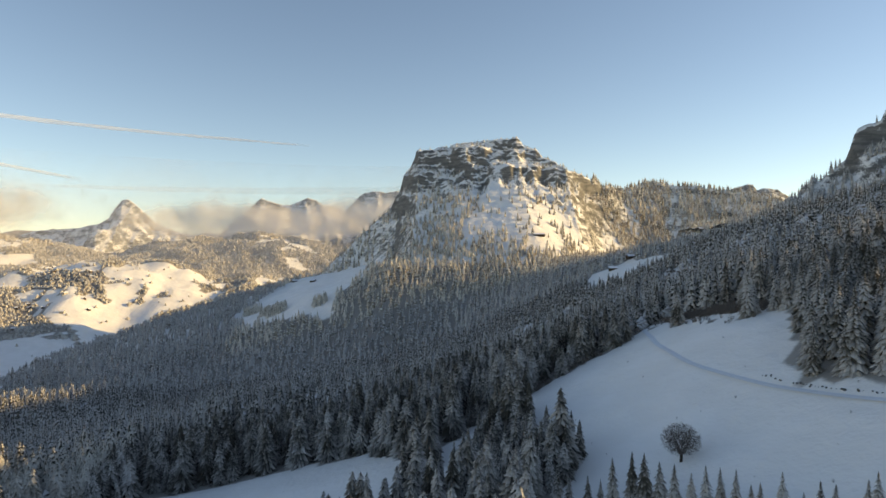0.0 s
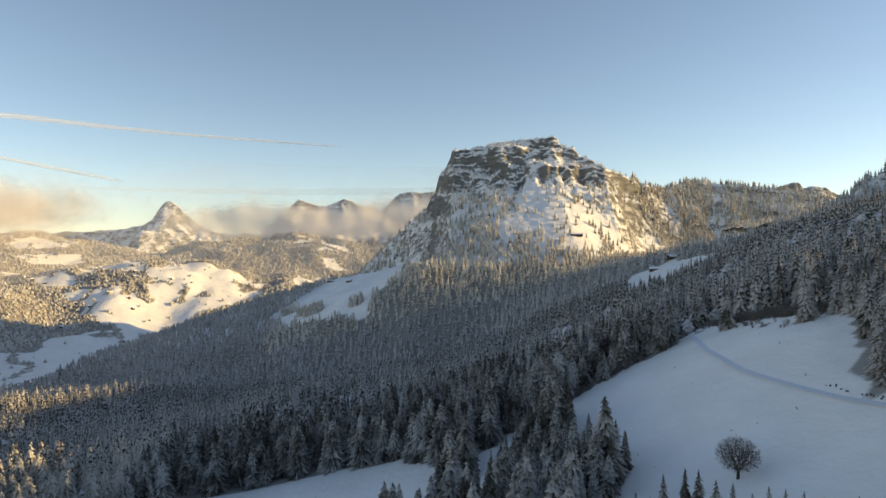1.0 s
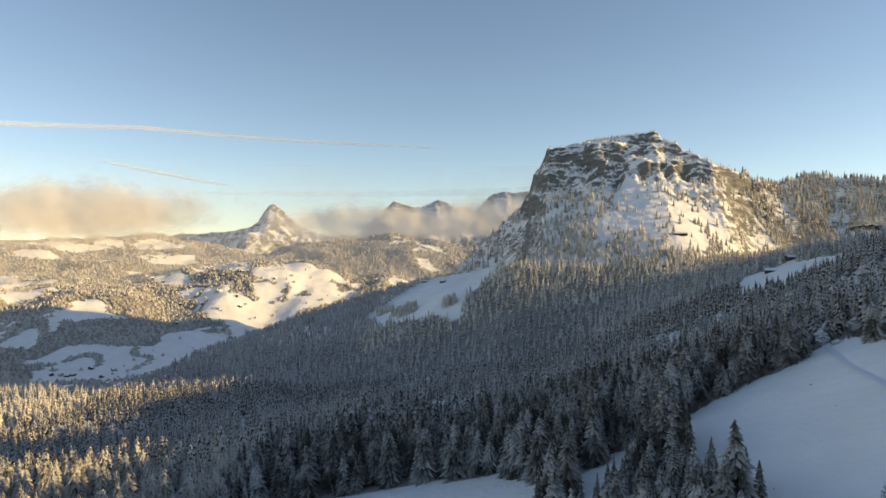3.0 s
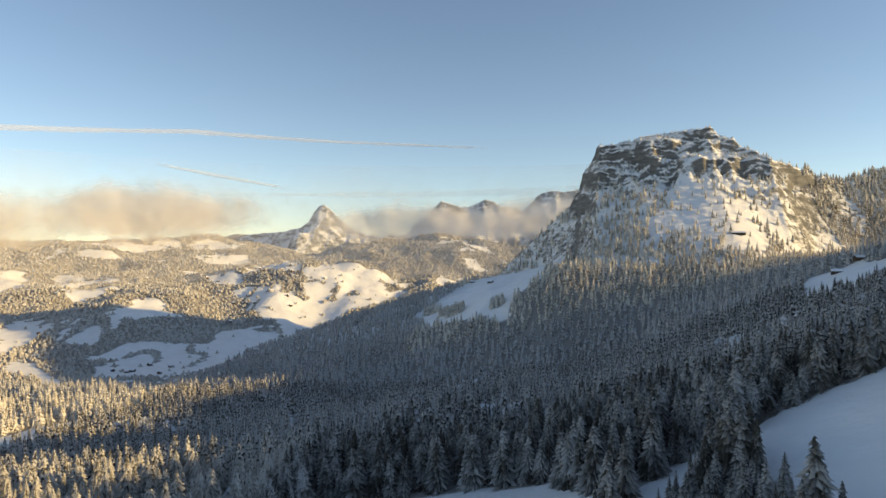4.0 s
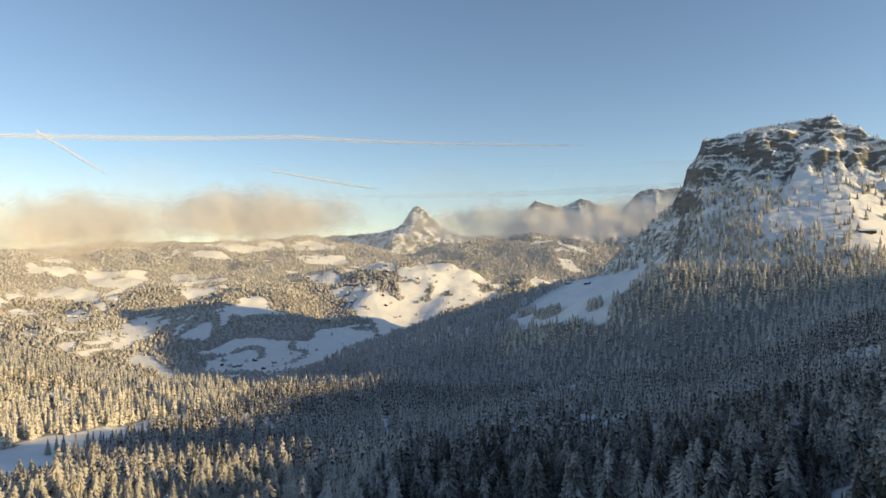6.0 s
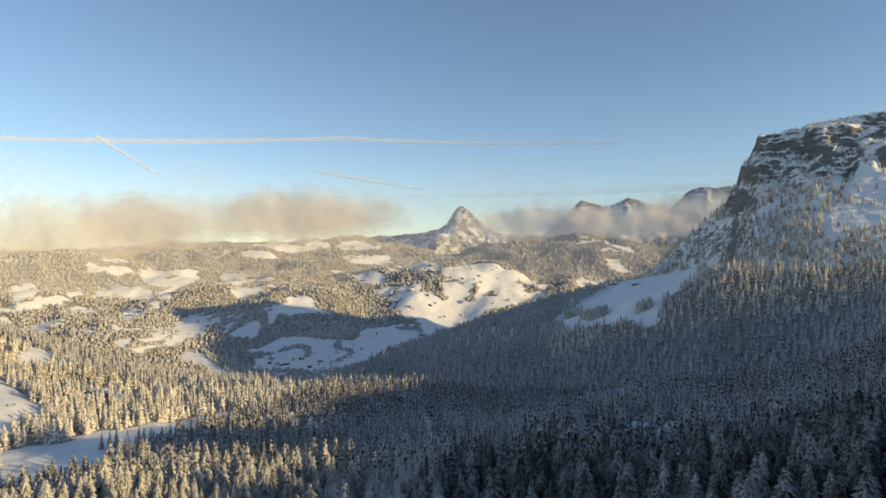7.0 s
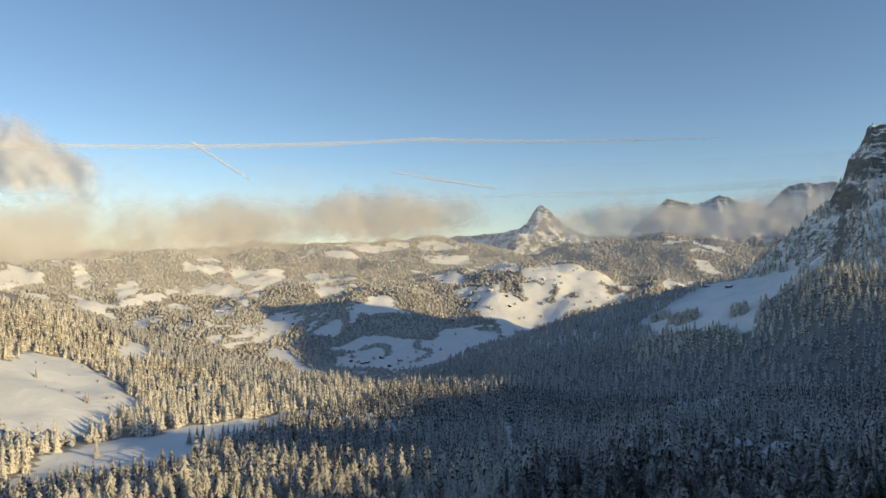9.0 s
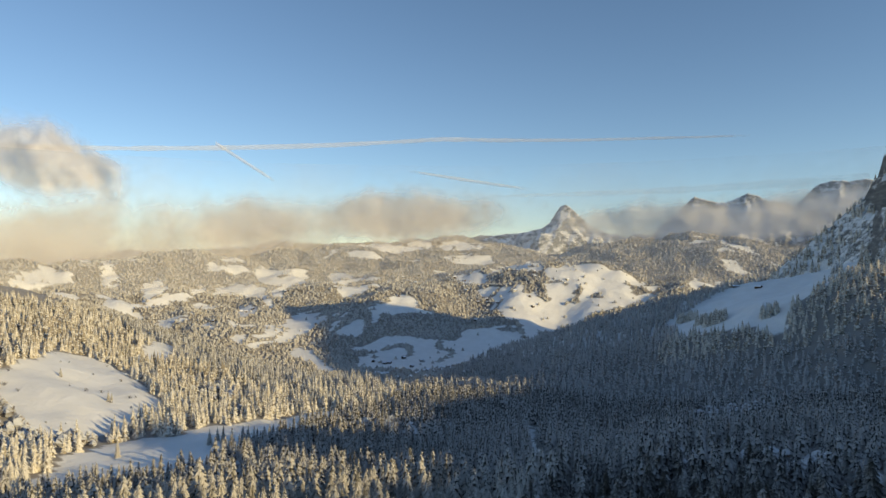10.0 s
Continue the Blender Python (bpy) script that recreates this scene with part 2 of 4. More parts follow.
# Crests of the rock mountain and of the cliff on the eastern slope: x, height, y of the crest.
CREST_X = np.array([-430, -367, -254, -178, -148, -131, -112, -80, -8, 68, 191, 239, 308, 390, 474, 617, 726, 825, 1023, 1156, 1360], float)
CREST_Z = np.array([-20, 48, 152, 237, 275, 330, 362, 415, 430, 449, 463, 456, 411, 352, 316, 295, 332, 321, 302, 277, 228], float)
CREST_Y = np.array([2050, 2080, 2100, 2100, 2100, 2100, 2100, 2100, 2100, 2100, 2100, 2090, 2060, 2000, 2050, 2150, 2200, 2200, 2200, 2200, 2200], float)
# Rock bands of the mountain's face: x from and to, height from and to, steepness.
BANDS = [(-90, 45, 348, 412, 1.0), (-128, 10, 268, 340, 0.8), (32, 146, 285, 425, 1.25), (-20, 100, 245, 300, 0.8), (155, 255, 418, 460, 0.8),
         (190, 308, 374, 420, 0.8), (182, 380, 292, 354, 1.1), (430, 540, 262, 345, 0.7), (-220, -105, 190, 275, 0.6), (-90, 62, 180, 236, 0.45)]


def mountain_z(x, y):
    x, y = np.asarray(x, float).ravel(), np.asarray(y, float).ravel()
    yc = np.interp(x, CREST_X, CREST_Y)
    zc = np.interp(x, CREST_X, CREST_Z) + (5 * value_noise(x, 0 * x, 22, 30) + 3 * value_noise(x, 0 * x, 9, 29)) * (1 - ramp(yc - y, 0, 45))
    cliffy = ramp(x, -330, -120) * (1 - 0.85 * ramp(x, 400, 540))
    s = yc - y + ramp(yc - y, 5, 90) * (0.3 + 0.7 * cliffy) * (1 - 0.8 * ramp(yc - y, 140, 250) * ramp(x, -150, 60)) * (22 * fractal(x, y * 0.5, 130, 31, 4, 0.55) - 12 * np.abs(fractal(x, y, 60, 33, 4, 0.6)) + 5)
    s = s * (1 + 0.55 * ramp(x, 260, 540))
    z = zc - np.interp(s, [-400, 0, 12, 40, 190, 300, 420, 640, 1000], [330, 0, 5, 36, 176, 242, 298, 410, 800])
    wx, wz = x + 18 * fractal(x, z, 70, 311, 3), z + 7 * fractal(x, y, 70, 313, 3)
    shift = np.zeros_like(z)
    rock = np.zeros_like(z)
    for x0, x1, z0, z1, much in BANDS:  # each band stands up steeply and leaves a ledge above and below
        u = np.clip((wz - (z0 + z1) / 2) / ((z1 - z0) * 0.62), -1, 1)
        m = ramp(wx, x0 - 15, x0 + 15) * (1 - ramp(wx, x1 - 15, x1 + 15)) * min(1, much)
        shift = shift + m * (z1 - z0) * 0.62 * (np.sign(u) * (1 - (1 - np.abs(u)) ** 3) - u) * 0.9
        rock = np.maximum(rock, m * (1 - u * u))
    z = z + shift
    beds = cliffy * ramp(z, 120, 220) * (0.35 + 0.65 * rock)
    phase = 5 * value_noise(x, y, 110, 45) + 2.5 * value_noise(x, y, 35, 44) + 0.012 * x
    z = z + beds * (2.0 * np.sin(z / 2.3 + phase) + 2.6 * np.sin(z / 5.1 + 1.7 * phase))
    gully = np.exp(-(((x - 168 + 0.30 * np.clip(2085 - y, 0, 400)) / 17) ** 2)) * ramp(s, 15, 50) * (1 - ramp(s, 260, 360))
    crag = np.abs(fractal(x, y, 32, 47, 3)) * (1 + 2.2 * rock)
    return z - 11 * gully - 3.2 * crag * cliffy * ramp(s, 4, 30) * (1 - gully) * (1 - 0.75 * ramp(s, 170, 270)) + 1.2 * fractal(x, y, 20, 49, 2) * ramp(s, 0, 30)


CLIFF_X = np.array([600, 701, 742, 752, 762, 789, 806, 816, 860, 950, 1100, 1300], float)
CLIFF_Z = np.array([150, 216, 258, 292, 309, 322, 330, 352, 318, 250, 215, 200], float)


def cliff_z(x, y):
    x, y = np.asarray(x, float).ravel(), np.asarray(y, float).ravel()
    zc = np.interp(x, CLIFF_X, CLIFF_Z)
    s = 1150 - y + 14 * fractal(x, y, 70, 51, 3)
    q = np.interp(s, [-500, -110, -30, 0, 6, 20, 50, 60, 75, 120, 200, 330], [-0.3, 0.0, 0.6, 1, 0.97, 0.72, 0.66, 0.5, 0.4, 0.28, 0.1, -0.15])
    return 140 + (zc - 140) * q + 4 * fractal(x, y, 40, 53, 4)


# Crest lines of the far massifs: x of each crest point, its height, the y of the crest, and a seed.
MASSIFS = [
    ([-2900, -2664, -2406, -2230, -2175, -2130, -2085, -2068, -2050, -2020, -1936, -1873, -1744, -1500, -1340, -1200],
     [150, 222, 238, 275, 312, 378, 425, 434, 428, 408, 338, 280, 222, 190, 165, 90], 4080, 61),
    ([-1560, -1445, -1366, -1300, -1274, -1245, -1200, -1127, -1085, -1048, -990, -949, -920, -889, -830, -780, -730, -651, -560],
     [220, 330, 385, 450, 470, 455, 438, 421, 418, 430, 450, 470, 462, 453, 413, 408, 405, 350, 240], 4400, 67),
]
MASSIFS += [
    ([-760, -653, -600, -570, -510, -430, -345, -270, -200], [330, 450, 500, 522, 534, 526, 536, 510, 430], 4560, 73),
    ([1800, 1960, 2080, 2140, 2180, 2215, 2240, 2330, 2390, 2460, 2600], [440, 520, 545, 566, 578, 572, 540, 548, 540, 500, 420], 4480, 79),
]


def massif_z(x, y, xs, zs, yc, seed):
    zc = np.interp(x + np.clip(np.abs(yc - y) / 60, 0, 1) * 14 * fractal(x, y, 60, seed + 1, 2), xs, zs) + 4 * fractal(x, y, 30, seed + 2, 2)
    s = np.abs(yc - y) * (1 + 0.25 * fractal(x, y, 200, seed, 3))
    rib = np.abs(fractal(x, y * 0.4, 130, seed + 3, 3))
    return zc - np.interp(s, [0, 30, 120, 300, 600], [0, 34, 120, 240, 420]) - np.clip(s / 60, 0, 1) * 30 * rib - np.clip(s / 30, 0, 1) * 12 * np.abs(value_noise(x, y * 0.2, 34, seed + 9))

# ---- materials ----
def material(name, rough=0.8):
    m = bpy.data.materials.new(name)
    m.use_nodes = True
    b = m.node_tree.nodes["Principled BSDF"]
    b.inputs["Roughness"].default_value = rough
    b.inputs["Specular IOR Level"].default_value = 0.25
    return m, m.node_tree, b


def node(tree, kind, **sockets):
    n = tree.nodes.new(kind)
    for key, value in sockets.items():
        n.inputs[key.replace("_", " ")].default_value = value
    return n


def noise_of(tree, scale, detail=4.0, rough=0.55):
    co = tree.nodes.new("ShaderNodeNewGeometry")
    n = node(tree, "ShaderNodeTexNoise", Scale=scale, Detail=detail, Roughness=rough)
    tree.links.new(co.outputs["Position"], n.inputs["Vector"])
    return n.outputs["Fac"]


def math_of(tree, op, a, b=0.0, c=None):
    n = tree.nodes.new("ShaderNodeMath")
    n.operation = op
    for k, v in enumerate((a, b) if c is None else (a, b, c)):
        if isinstance(v, (int, float)):
            n.inputs[k].default_value = v
        else:
            tree.links.new(v, n.inputs[k])
    return n.outputs[0]


def step_of(tree, v, a, b):
    n = tree.nodes.new("ShaderNodeMapRange")
    n.interpolation_type = "SMOOTHSTEP"
    n.inputs["From Min"].default_value, n.inputs["From Max"].default_value = a, b
    tree.links.new(v, n.inputs["Value"])
    return n.outputs["Result"]


def mix_of(tree, fac, a, b):
    n = tree.nodes.new("ShaderNodeMix")
    n.data_type = "RGBA"
    for sock, v in ((n.inputs["Factor"], fac), (n.inputs["A"], a), (n.inputs["B"], b)):
        if isinstance(v, (tuple, float, int)):
            sock.default_value = (*v, 1) if isinstance(v, tuple) else v
        else:
            tree.links.new(v, sock)
    return n.outputs["Result"]


def bump_of(tree, height, strength, distance, b):
    n = node(tree, "ShaderNodeBump", Strength=strength, Distance=distance)
    tree.links.new(height, n.inputs["Height"])
    tree.links.new(n.outputs[0], b.inputs["Normal"])


def snow_material():
    m, t, b = material("snow", 0.6)
    drift = noise_of(t, 0.03, 5)
    fine = noise_of(t, 0.6, 3)
    c = mix_of(t, step_of(t, drift, 0.35, 0.7), (0.85, 0.825, 0.795), (0.91, 0.885, 0.86))
    grass = math_of(t, "MULTIPLY", step_of(t, noise_of(t, 0.25, 6, 0.7), 0.66, 0.74), step_of(t, noise_of(t, 0.02, 2), 0.45, 0.6))
    c = mix_of(t, math_of(t, "MULTIPLY", grass, 0.55), c, (0.22, 0.19, 0.14))
    # Brown painted between the trees, for undergrowth and for shade on the snow.
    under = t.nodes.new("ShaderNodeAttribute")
    under.attribute_name = "floor_dark"
    gap_dark = math_of(t, "MULTIPLY", step_of(t, math_of(t, "ADD", under.outputs["Fac"], math_of(t, "MULTIPLY", math_of(t, "SUBTRACT", noise_of(t, 0.12, 5, 0.7), 0.5), 0.9)), 0.3, 0.75), 0.8)
    c = mix_of(t, gap_dark, c, (0.20, 0.17, 0.14))
    t.links.new(c, b.inputs["Base Color"])
    mid = math_of(t, "MULTIPLY", noise_of(t, 0.14, 4, 0.6), 0.22)
    bump_of(t, math_of(t, "ADD", math_of(t, "ADD", drift, mid), math_of(t, "MULTIPLY", fine, 0.06)), 0.5, 6.0, b)
    return m


def rock_material(name, lo, hi, warm=(0.27, 0.25, 0.23), cold=(0.15, 0.147, 0.143)):
    """Layered limestone with snow wherever the face lies flat enough to hold it."""
    m, t, b = material(name, 0.85)
    geo = t.nodes.new("ShaderNodeNewGeometry")
    up = t.nodes.new("ShaderNodeSeparateXYZ")
    t.links.new(geo.outputs["Normal"], up.inputs[0])
    stretch = node(t, "ShaderNodeMapping", Scale=(0.02, 0.02, 0.12))
    t.links.new(geo.outputs["Position"], stretch.inputs["Vector"])
    beds = node(t, "ShaderNodeTexNoise", Scale=1.0, Detail=6.0, Roughness=0.65)
    t.links.new(stretch.outputs[0], beds.inputs["Vector"])
    crack = noise_of(t, 0.09, 6, 0.7)
    rock = mix_of(t, step_of(t, beds.outputs["Fac"], 0.35, 0.65), cold, warm)
    rock = mix_of(t, step_of(t, crack, 0.55, 0.75), rock, (0.09, 0.085, 0.08))
    edge = math_of(t, "ADD", up.outputs["Z"], math_of(t, "MULTIPLY", math_of(t, "SUBTRACT", noise_of(t, 0.05, 7, 0.68), 0.5), 0.85))
    edge = math_of(t, "ADD", edge, math_of(t, "MULTIPLY", math_of(t, "SUBTRACT", noise_of(t, 0.35, 5, 0.7), 0.5), 0.8))
    edge = math_of(t, "ADD", edge, math_of(t, "MULTIPLY", math_of(t, "SUBTRACT", beds.outputs["Fac"], 0.5), 0.5))
    c = mix_of(t, step_of(t, edge, lo, hi), rock, (0.88, 0.86, 0.84))
    t.links.new(c, b.inputs["Base Color"])
    bump_of(t, math_of(t, "ADD", crack, beds.outputs["Fac"]), 0.7, 3.0, b)
    return m


def needle_material(name, frost, dark, pale, size):
    """Needles with rime and snow on their upper sides."""
    m, t, b = material(name, 0.9)
    geo = t.nodes.new("ShaderNodeNewGeometry")
    up = t.nodes.new("ShaderNodeSeparateXYZ")
    t.links.new(geo.outputs["Normal"], up.inputs[0])
    tone = mix_of(t, geo.outputs["Random Per Island"], dark, tuple(min(1, v * 1.9) for v in dark))
    f = math_of(t, "MULTIPLY", math_of(t, "ABSOLUTE", up.outputs["Z"]), 0.85)
    for value, much in ((noise_of(t, size, 4, 0.7), 0.35), (geo.outputs["Random Per Island"], 0.18), (noise_of(t, 0.09, 1), 1.2), (noise_of(t, 0.008, 2), 0.9)):
        f = math_of(t, "ADD", f, math_of(t, "MULTIPLY", math_of(t, "SUBTRACT", value, 0.5), much))
    tip = t.nodes.new("ShaderNodeAttribute")
    tip.attribute_name = "tip"
    f = math_of(t, "ADD", f, math_of(t, "MULTIPLY", tip.outputs["Fac"], 0.65))
    c = mix_of(t, step_of(t, f, 0.8 - frost, 1.6 - frost), tone, pale)
    t.links.new(c, b.inputs["Base Color"])
    return m


def plain_material(name, colour, rough=0.8, vary=0.3, size=1.5):
    m, t, b = material(name, rough)
    n = noise_of(t, size, 5)
    t.links.new(mix_of(t, n, tuple(v * (1 - vary) for v in colour), tuple(min(1, v * (1 + vary)) for v in colour)), b.inputs["Base Color"])
    bump_of(t, n, 0.3, 0.05, b)
    return m


SNOW = snow_material()
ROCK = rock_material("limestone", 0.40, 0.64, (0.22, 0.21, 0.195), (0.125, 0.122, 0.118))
# The same limestone, paler and greyer: distance haze mixed into its colours.
HAZY_ROCK = rock_material("hazy_limestone", 0.50, 0.74, (0.27, 0.265, 0.26), (0.17, 0.17, 0.172))
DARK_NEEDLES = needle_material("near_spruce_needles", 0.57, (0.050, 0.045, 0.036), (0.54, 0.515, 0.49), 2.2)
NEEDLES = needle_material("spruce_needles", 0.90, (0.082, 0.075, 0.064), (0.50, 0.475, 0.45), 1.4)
# Rimed, and paler and warmer by colour for the woods that stand in sun.
SPUR_NEEDLES = needle_material("sunny_rimed_needles", 0.80, (0.072, 0.064, 0.050), (0.58, 0.54, 0.485), 2.0)
SUNNY_WOODS = needle_material("sunny_frosted_woods", 1.22, (0.20, 0.17, 0.13), (0.76, 0.71, 0.63), 0.5)
# Lightened in colour against the slope's shade, and for the haze of distance.
HAZED_NEEDLES = needle_material("hazed_spruce_needles", 1.28, (0.15, 0.14, 0.125), (0.58, 0.56, 0.54), 0.8)
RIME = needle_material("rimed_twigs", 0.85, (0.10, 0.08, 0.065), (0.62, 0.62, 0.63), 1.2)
# Frosted, with the valley's haze put into the paler colours.
HAZY_WOODS = needle_material("hazy_far_woods", 0.92, (0.21, 0.188, 0.162), (0.55, 0.52, 0.48), 0.12)
BARK = plain_material("bark", (0.07, 0.05, 0.038), 0.9)

# ---- meshes ----
def mesh_of(name, verts, faces, mats, slots=None, smooth=False):
    """A mesh from numpy vertices and equal-sided faces."""
    me = bpy.data.meshes.new(name)
    n, k = faces.shape
    me.vertices.add(len(verts)), me.loops.add(n * k), me.polygons.add(n)
    me.vertices.foreach_set("co", np.ascontiguousarray(verts, np.float32).ravel())
    me.loops.foreach_set("vertex_index", np.ascontiguousarray(faces, np.int32).ravel())
    me.polygons.foreach_set("loop_start", np.arange(0, n * k, k, dtype=np.int32))
    me.polygons.foreach_set("use_smooth", np.full(n, smooth))
    for m in mats:
        me.materials.append(m)
    if slots is not None:
        me.polygons.foreach_set("material_index", np.ascontiguousarray(slots, np.int32))
    me.update(calc_edges=True)
    return me


def spread(*stretches):
    """Grid lines from stretches of (start, end, spacing)."""
    out = [np.arange(a, b, d) for a, b, d in stretches]
    return np.concatenate(out + [[stretches[-1][1]]])


def height_sheet(name, xs, ys, height, mats, floor=None):
    gx, gy = np.meshgrid(xs, ys)
    verts = np.stack([gx.ravel(), gy.ravel(), height(gx.ravel(), gy.ravel())], -1)
    i = np.arange(len(xs) * len(ys)).reshape(len(ys), len(xs))
    faces = np.stack([i[:-1, :-1], i[:-1, 1:], i[1:, 1:], i[1:, :-1]], -1).reshape(-1, 4)
    me = mesh_of(name, verts, faces, mats, smooth=True)
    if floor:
        me.attributes.new("floor_dark", "FLOAT", "POINT").data.foreach_set("value", floor(gx.ravel(), gy.ravel()).astype(np.float32))
    return new(name, me)


def below(z, lower, gap):
    return np.where(z < lower, lower - gap, z)


# ---- the ground and the mountains ----
def open_ground(x, y):
    z = ground_z(x, y)
    m = np.where((x > -425) & (x < 1350) & (y > 1260) & (y < 2450), mountain_z(x, y), -999)
    return np.where(m > z + 6, z - 8, z)


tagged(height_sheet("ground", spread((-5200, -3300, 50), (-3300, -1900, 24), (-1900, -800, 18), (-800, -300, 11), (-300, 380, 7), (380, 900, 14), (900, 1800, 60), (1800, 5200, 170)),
                    spread((-1500, 0, 75), (0, 150, 15), (150, 560, 7), (560, 1100, 11), (1100, 2100, 14), (2100, 3900, 24), (3900, 5400, 60)), open_ground, [SNOW], floor_dark),
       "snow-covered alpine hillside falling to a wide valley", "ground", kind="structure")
tagged(height_sheet("rock_mountain", spread((-425, 480, 3.6), (480, 1350, 9)), spread((1260, 1650, 8), (1650, 1950, 4), (1950, 2120, 1.7), (2120, 2240, 6), (2240, 2450, 20)),
                    lambda x, y: below(mountain_z(x, y), ground_z(x, y) - 12, 6), [ROCK]),
       "flat-topped limestone mountain with snowy ledges and cliffs", "mountain", kind="structure")
tagged(height_sheet("rock_cliff", spread((600, 1290, 7)), spread((830, 1000, 10), (1000, 1180, 4), (1180, 1600, 20)),
                    lambda x, y: below(cliff_z(x, y), ground_z(x, y) - 12, 6), [ROCK]),
       "grey layered rock cliff above the forest with snowy ledges", "cliff", kind="structure")
FAR_LABELS = ["sharp pyramid-shaped snowy peak beyond the valley", "ridge of two pointed snowy summits rising out of cloud",
              "broad flat snowy summit with rock walls", "small pale jagged peaks on the far skyline"]
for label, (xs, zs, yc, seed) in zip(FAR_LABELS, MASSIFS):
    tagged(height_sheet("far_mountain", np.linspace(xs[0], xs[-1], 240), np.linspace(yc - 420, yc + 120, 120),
                        lambda x, y: massif_z(x, y, xs, zs, yc, seed), [HAZY_ROCK]), label, "mountain", kind="structure")

# ---- trees ----
def jagged_cone(rng, z0, z1, r, points, droop, inner=0.62):
    """A skirt of branches: rim points in and out, round an apex at z1."""
    a = np.linspace(0, 2 * np.pi, 2 * points, endpoint=False) + rng.uniform(0, 1)
    rr = r * np.where(np.arange(2 * points) % 2, inner, 1.0) * rng.uniform(0.8, 1.15, 2 * points)
    zz = z0 + np.where(np.arange(2 * points) % 2, droop * 0.6, -droop * 0.4) * rng.uniform(0.5, 1.3, 2 * points)
    v = np.vstack([np.stack([rr * np.cos(a), rr * np.sin(a), zz], -1), [[0, 0, z1]]])
    i = np.arange(2 * points)
    return v, np.stack([i, (i + 1) % (2 * points), np.full(2 * points, 2 * points)], -1)


def joined(pieces):
    vs, fs, n = [], [], 0
    for v, f in pieces:
        vs.append(v if v.shape[1] == 4 else np.c_[v, np.full(len(v), -0.35)]), fs.append(f + n)
        n += len(v)
    return np.vstack(vs), np.vstack(fs)


def frond_spruce(seed, whorls=28, slim=0.225):
    """A spruce one metre high: whorls of drooping, tapering boughs, each with side twigs."""
    rng = np.random.default_rng(seed)
    out = []
    for k in range(whorls):
        u = k / (whorls - 1)
        z = 0.05 + 0.92 * u**0.95
        r = slim * (1 - u) ** 0.78 * rng.uniform(0.85, 1.15) + 0.014
        boughs = int(14 - 7 * u)
        turn = rng.uniform(0, 6.28)
        for j in range(boughs):
            a = turn + 2 * np.pi * j / boughs + rng.uniform(-0.25, 0.25)
            zk = z
            z = float(np.clip(z + rng.uniform(-0.55, 0.55) / whorls, 0.03, 0.97))
            rj, drop = r * rng.uniform(0.7, 1.2), rng.uniform(0.4, 0.9)
            d, s = np.array([np.cos(a), np.sin(a), 0]), np.array([-np.sin(a), np.cos(a), 0])
            w = rj * rng.uniform(0.12, 0.2) + 0.005
            p = [d * 0.004 + [0, 0, z + 0.012], d * rj * 0.45 + s * w - [0, 0, rj * drop * 0.45 - z + 0.3 * w], d * rj * 0.45 + [0, 0, z - rj * drop * 0.25],
                 d * rj * 0.45 - s * w - [0, 0, rj * drop * 0.45 - z + 0.3 * w], d * rj + [0, 0, z - rj * drop], d * rj * 0.78 + s * w * 0.8 - [0, 0, rj * drop * 0.85 - z], d * rj * 0.78 - s * w * 0.8 - [0, 0, rj * drop * 0.85 - z]]
            p = np.c_[np.array(p), [-0.5, 0.0, -0.1, 0.0, 0.45, 0.35, 0.35]]
            f = [[0, 1, 2], [0, 2, 3], [2, 5, 4], [2, 4, 6], [1, 5, 2], [2, 6, 3]]
            out.append((p, np.array(f)))
            z = zk
    out.append(jagged_cone(rng, 0.9, 1.0, 0.02, 4, 0.02))
    out.append(jagged_cone(rng, 0.03, 0.97, slim * 0.55, 5, 0.02, 0.85))
    return joined(out)


def kite_spruce(seed, whorls, low, high, slim=0.19):
    """A lighter spruce: each bough a drooping kite of two faces, round a thin dark core."""
    rng = np.random.default_rng(seed)
    out = []
    for k in range(whorls):
        u = k / (whorls - 1)
        z = 0.07 + 0.88 * u**0.95
        r = slim * (1 - u) ** 0.8 * rng.uniform(0.82, 1.15) + 0.034
        boughs = int(round(low + (high - low) * u))
        turn = rng.uniform(0, 6.28)
        for j in range(boughs):
            a = turn + 2 * np.pi * j / boughs + rng.uniform(-0.3, 0.3)
            zk = z
            z = float(np.clip(z + rng.uniform(-0.55, 0.55) / whorls, 0.03, 0.97))
            rj, drop = r * rng.uniform(0.75, 1.2), rng.uniform(0.3, 0.75)
            d, s = np.array([np.cos(a), np.sin(a), 0]), np.array([-np.sin(a), np.cos(a), 0])
            w = (1.55 / boughs) * r * rng.uniform(0.7, 1.1) + 0.01
            up = np.array([0, 0, 1.0])
            p = [d * 0.003 + up * (z + 0.35 * rj + 0.01), d * rj * 0.62 + s * w + up * (z - rj * drop * 0.75), d * rj + up * (z - rj * drop), d * rj * 0.62 - s * w + up * (z - rj * drop * 0.75)]
            out.append((np.c_[np.array(p), [-0.35, 0.1, 0.35, 0.1]], np.array([[0, 2, 1], [0, 3, 2]])))
            z = zk
    out.append(jagged_cone(rng, 0.02, 1.0, slim * 0.62, 3, 0.02, 0.9))
    return joined(out)


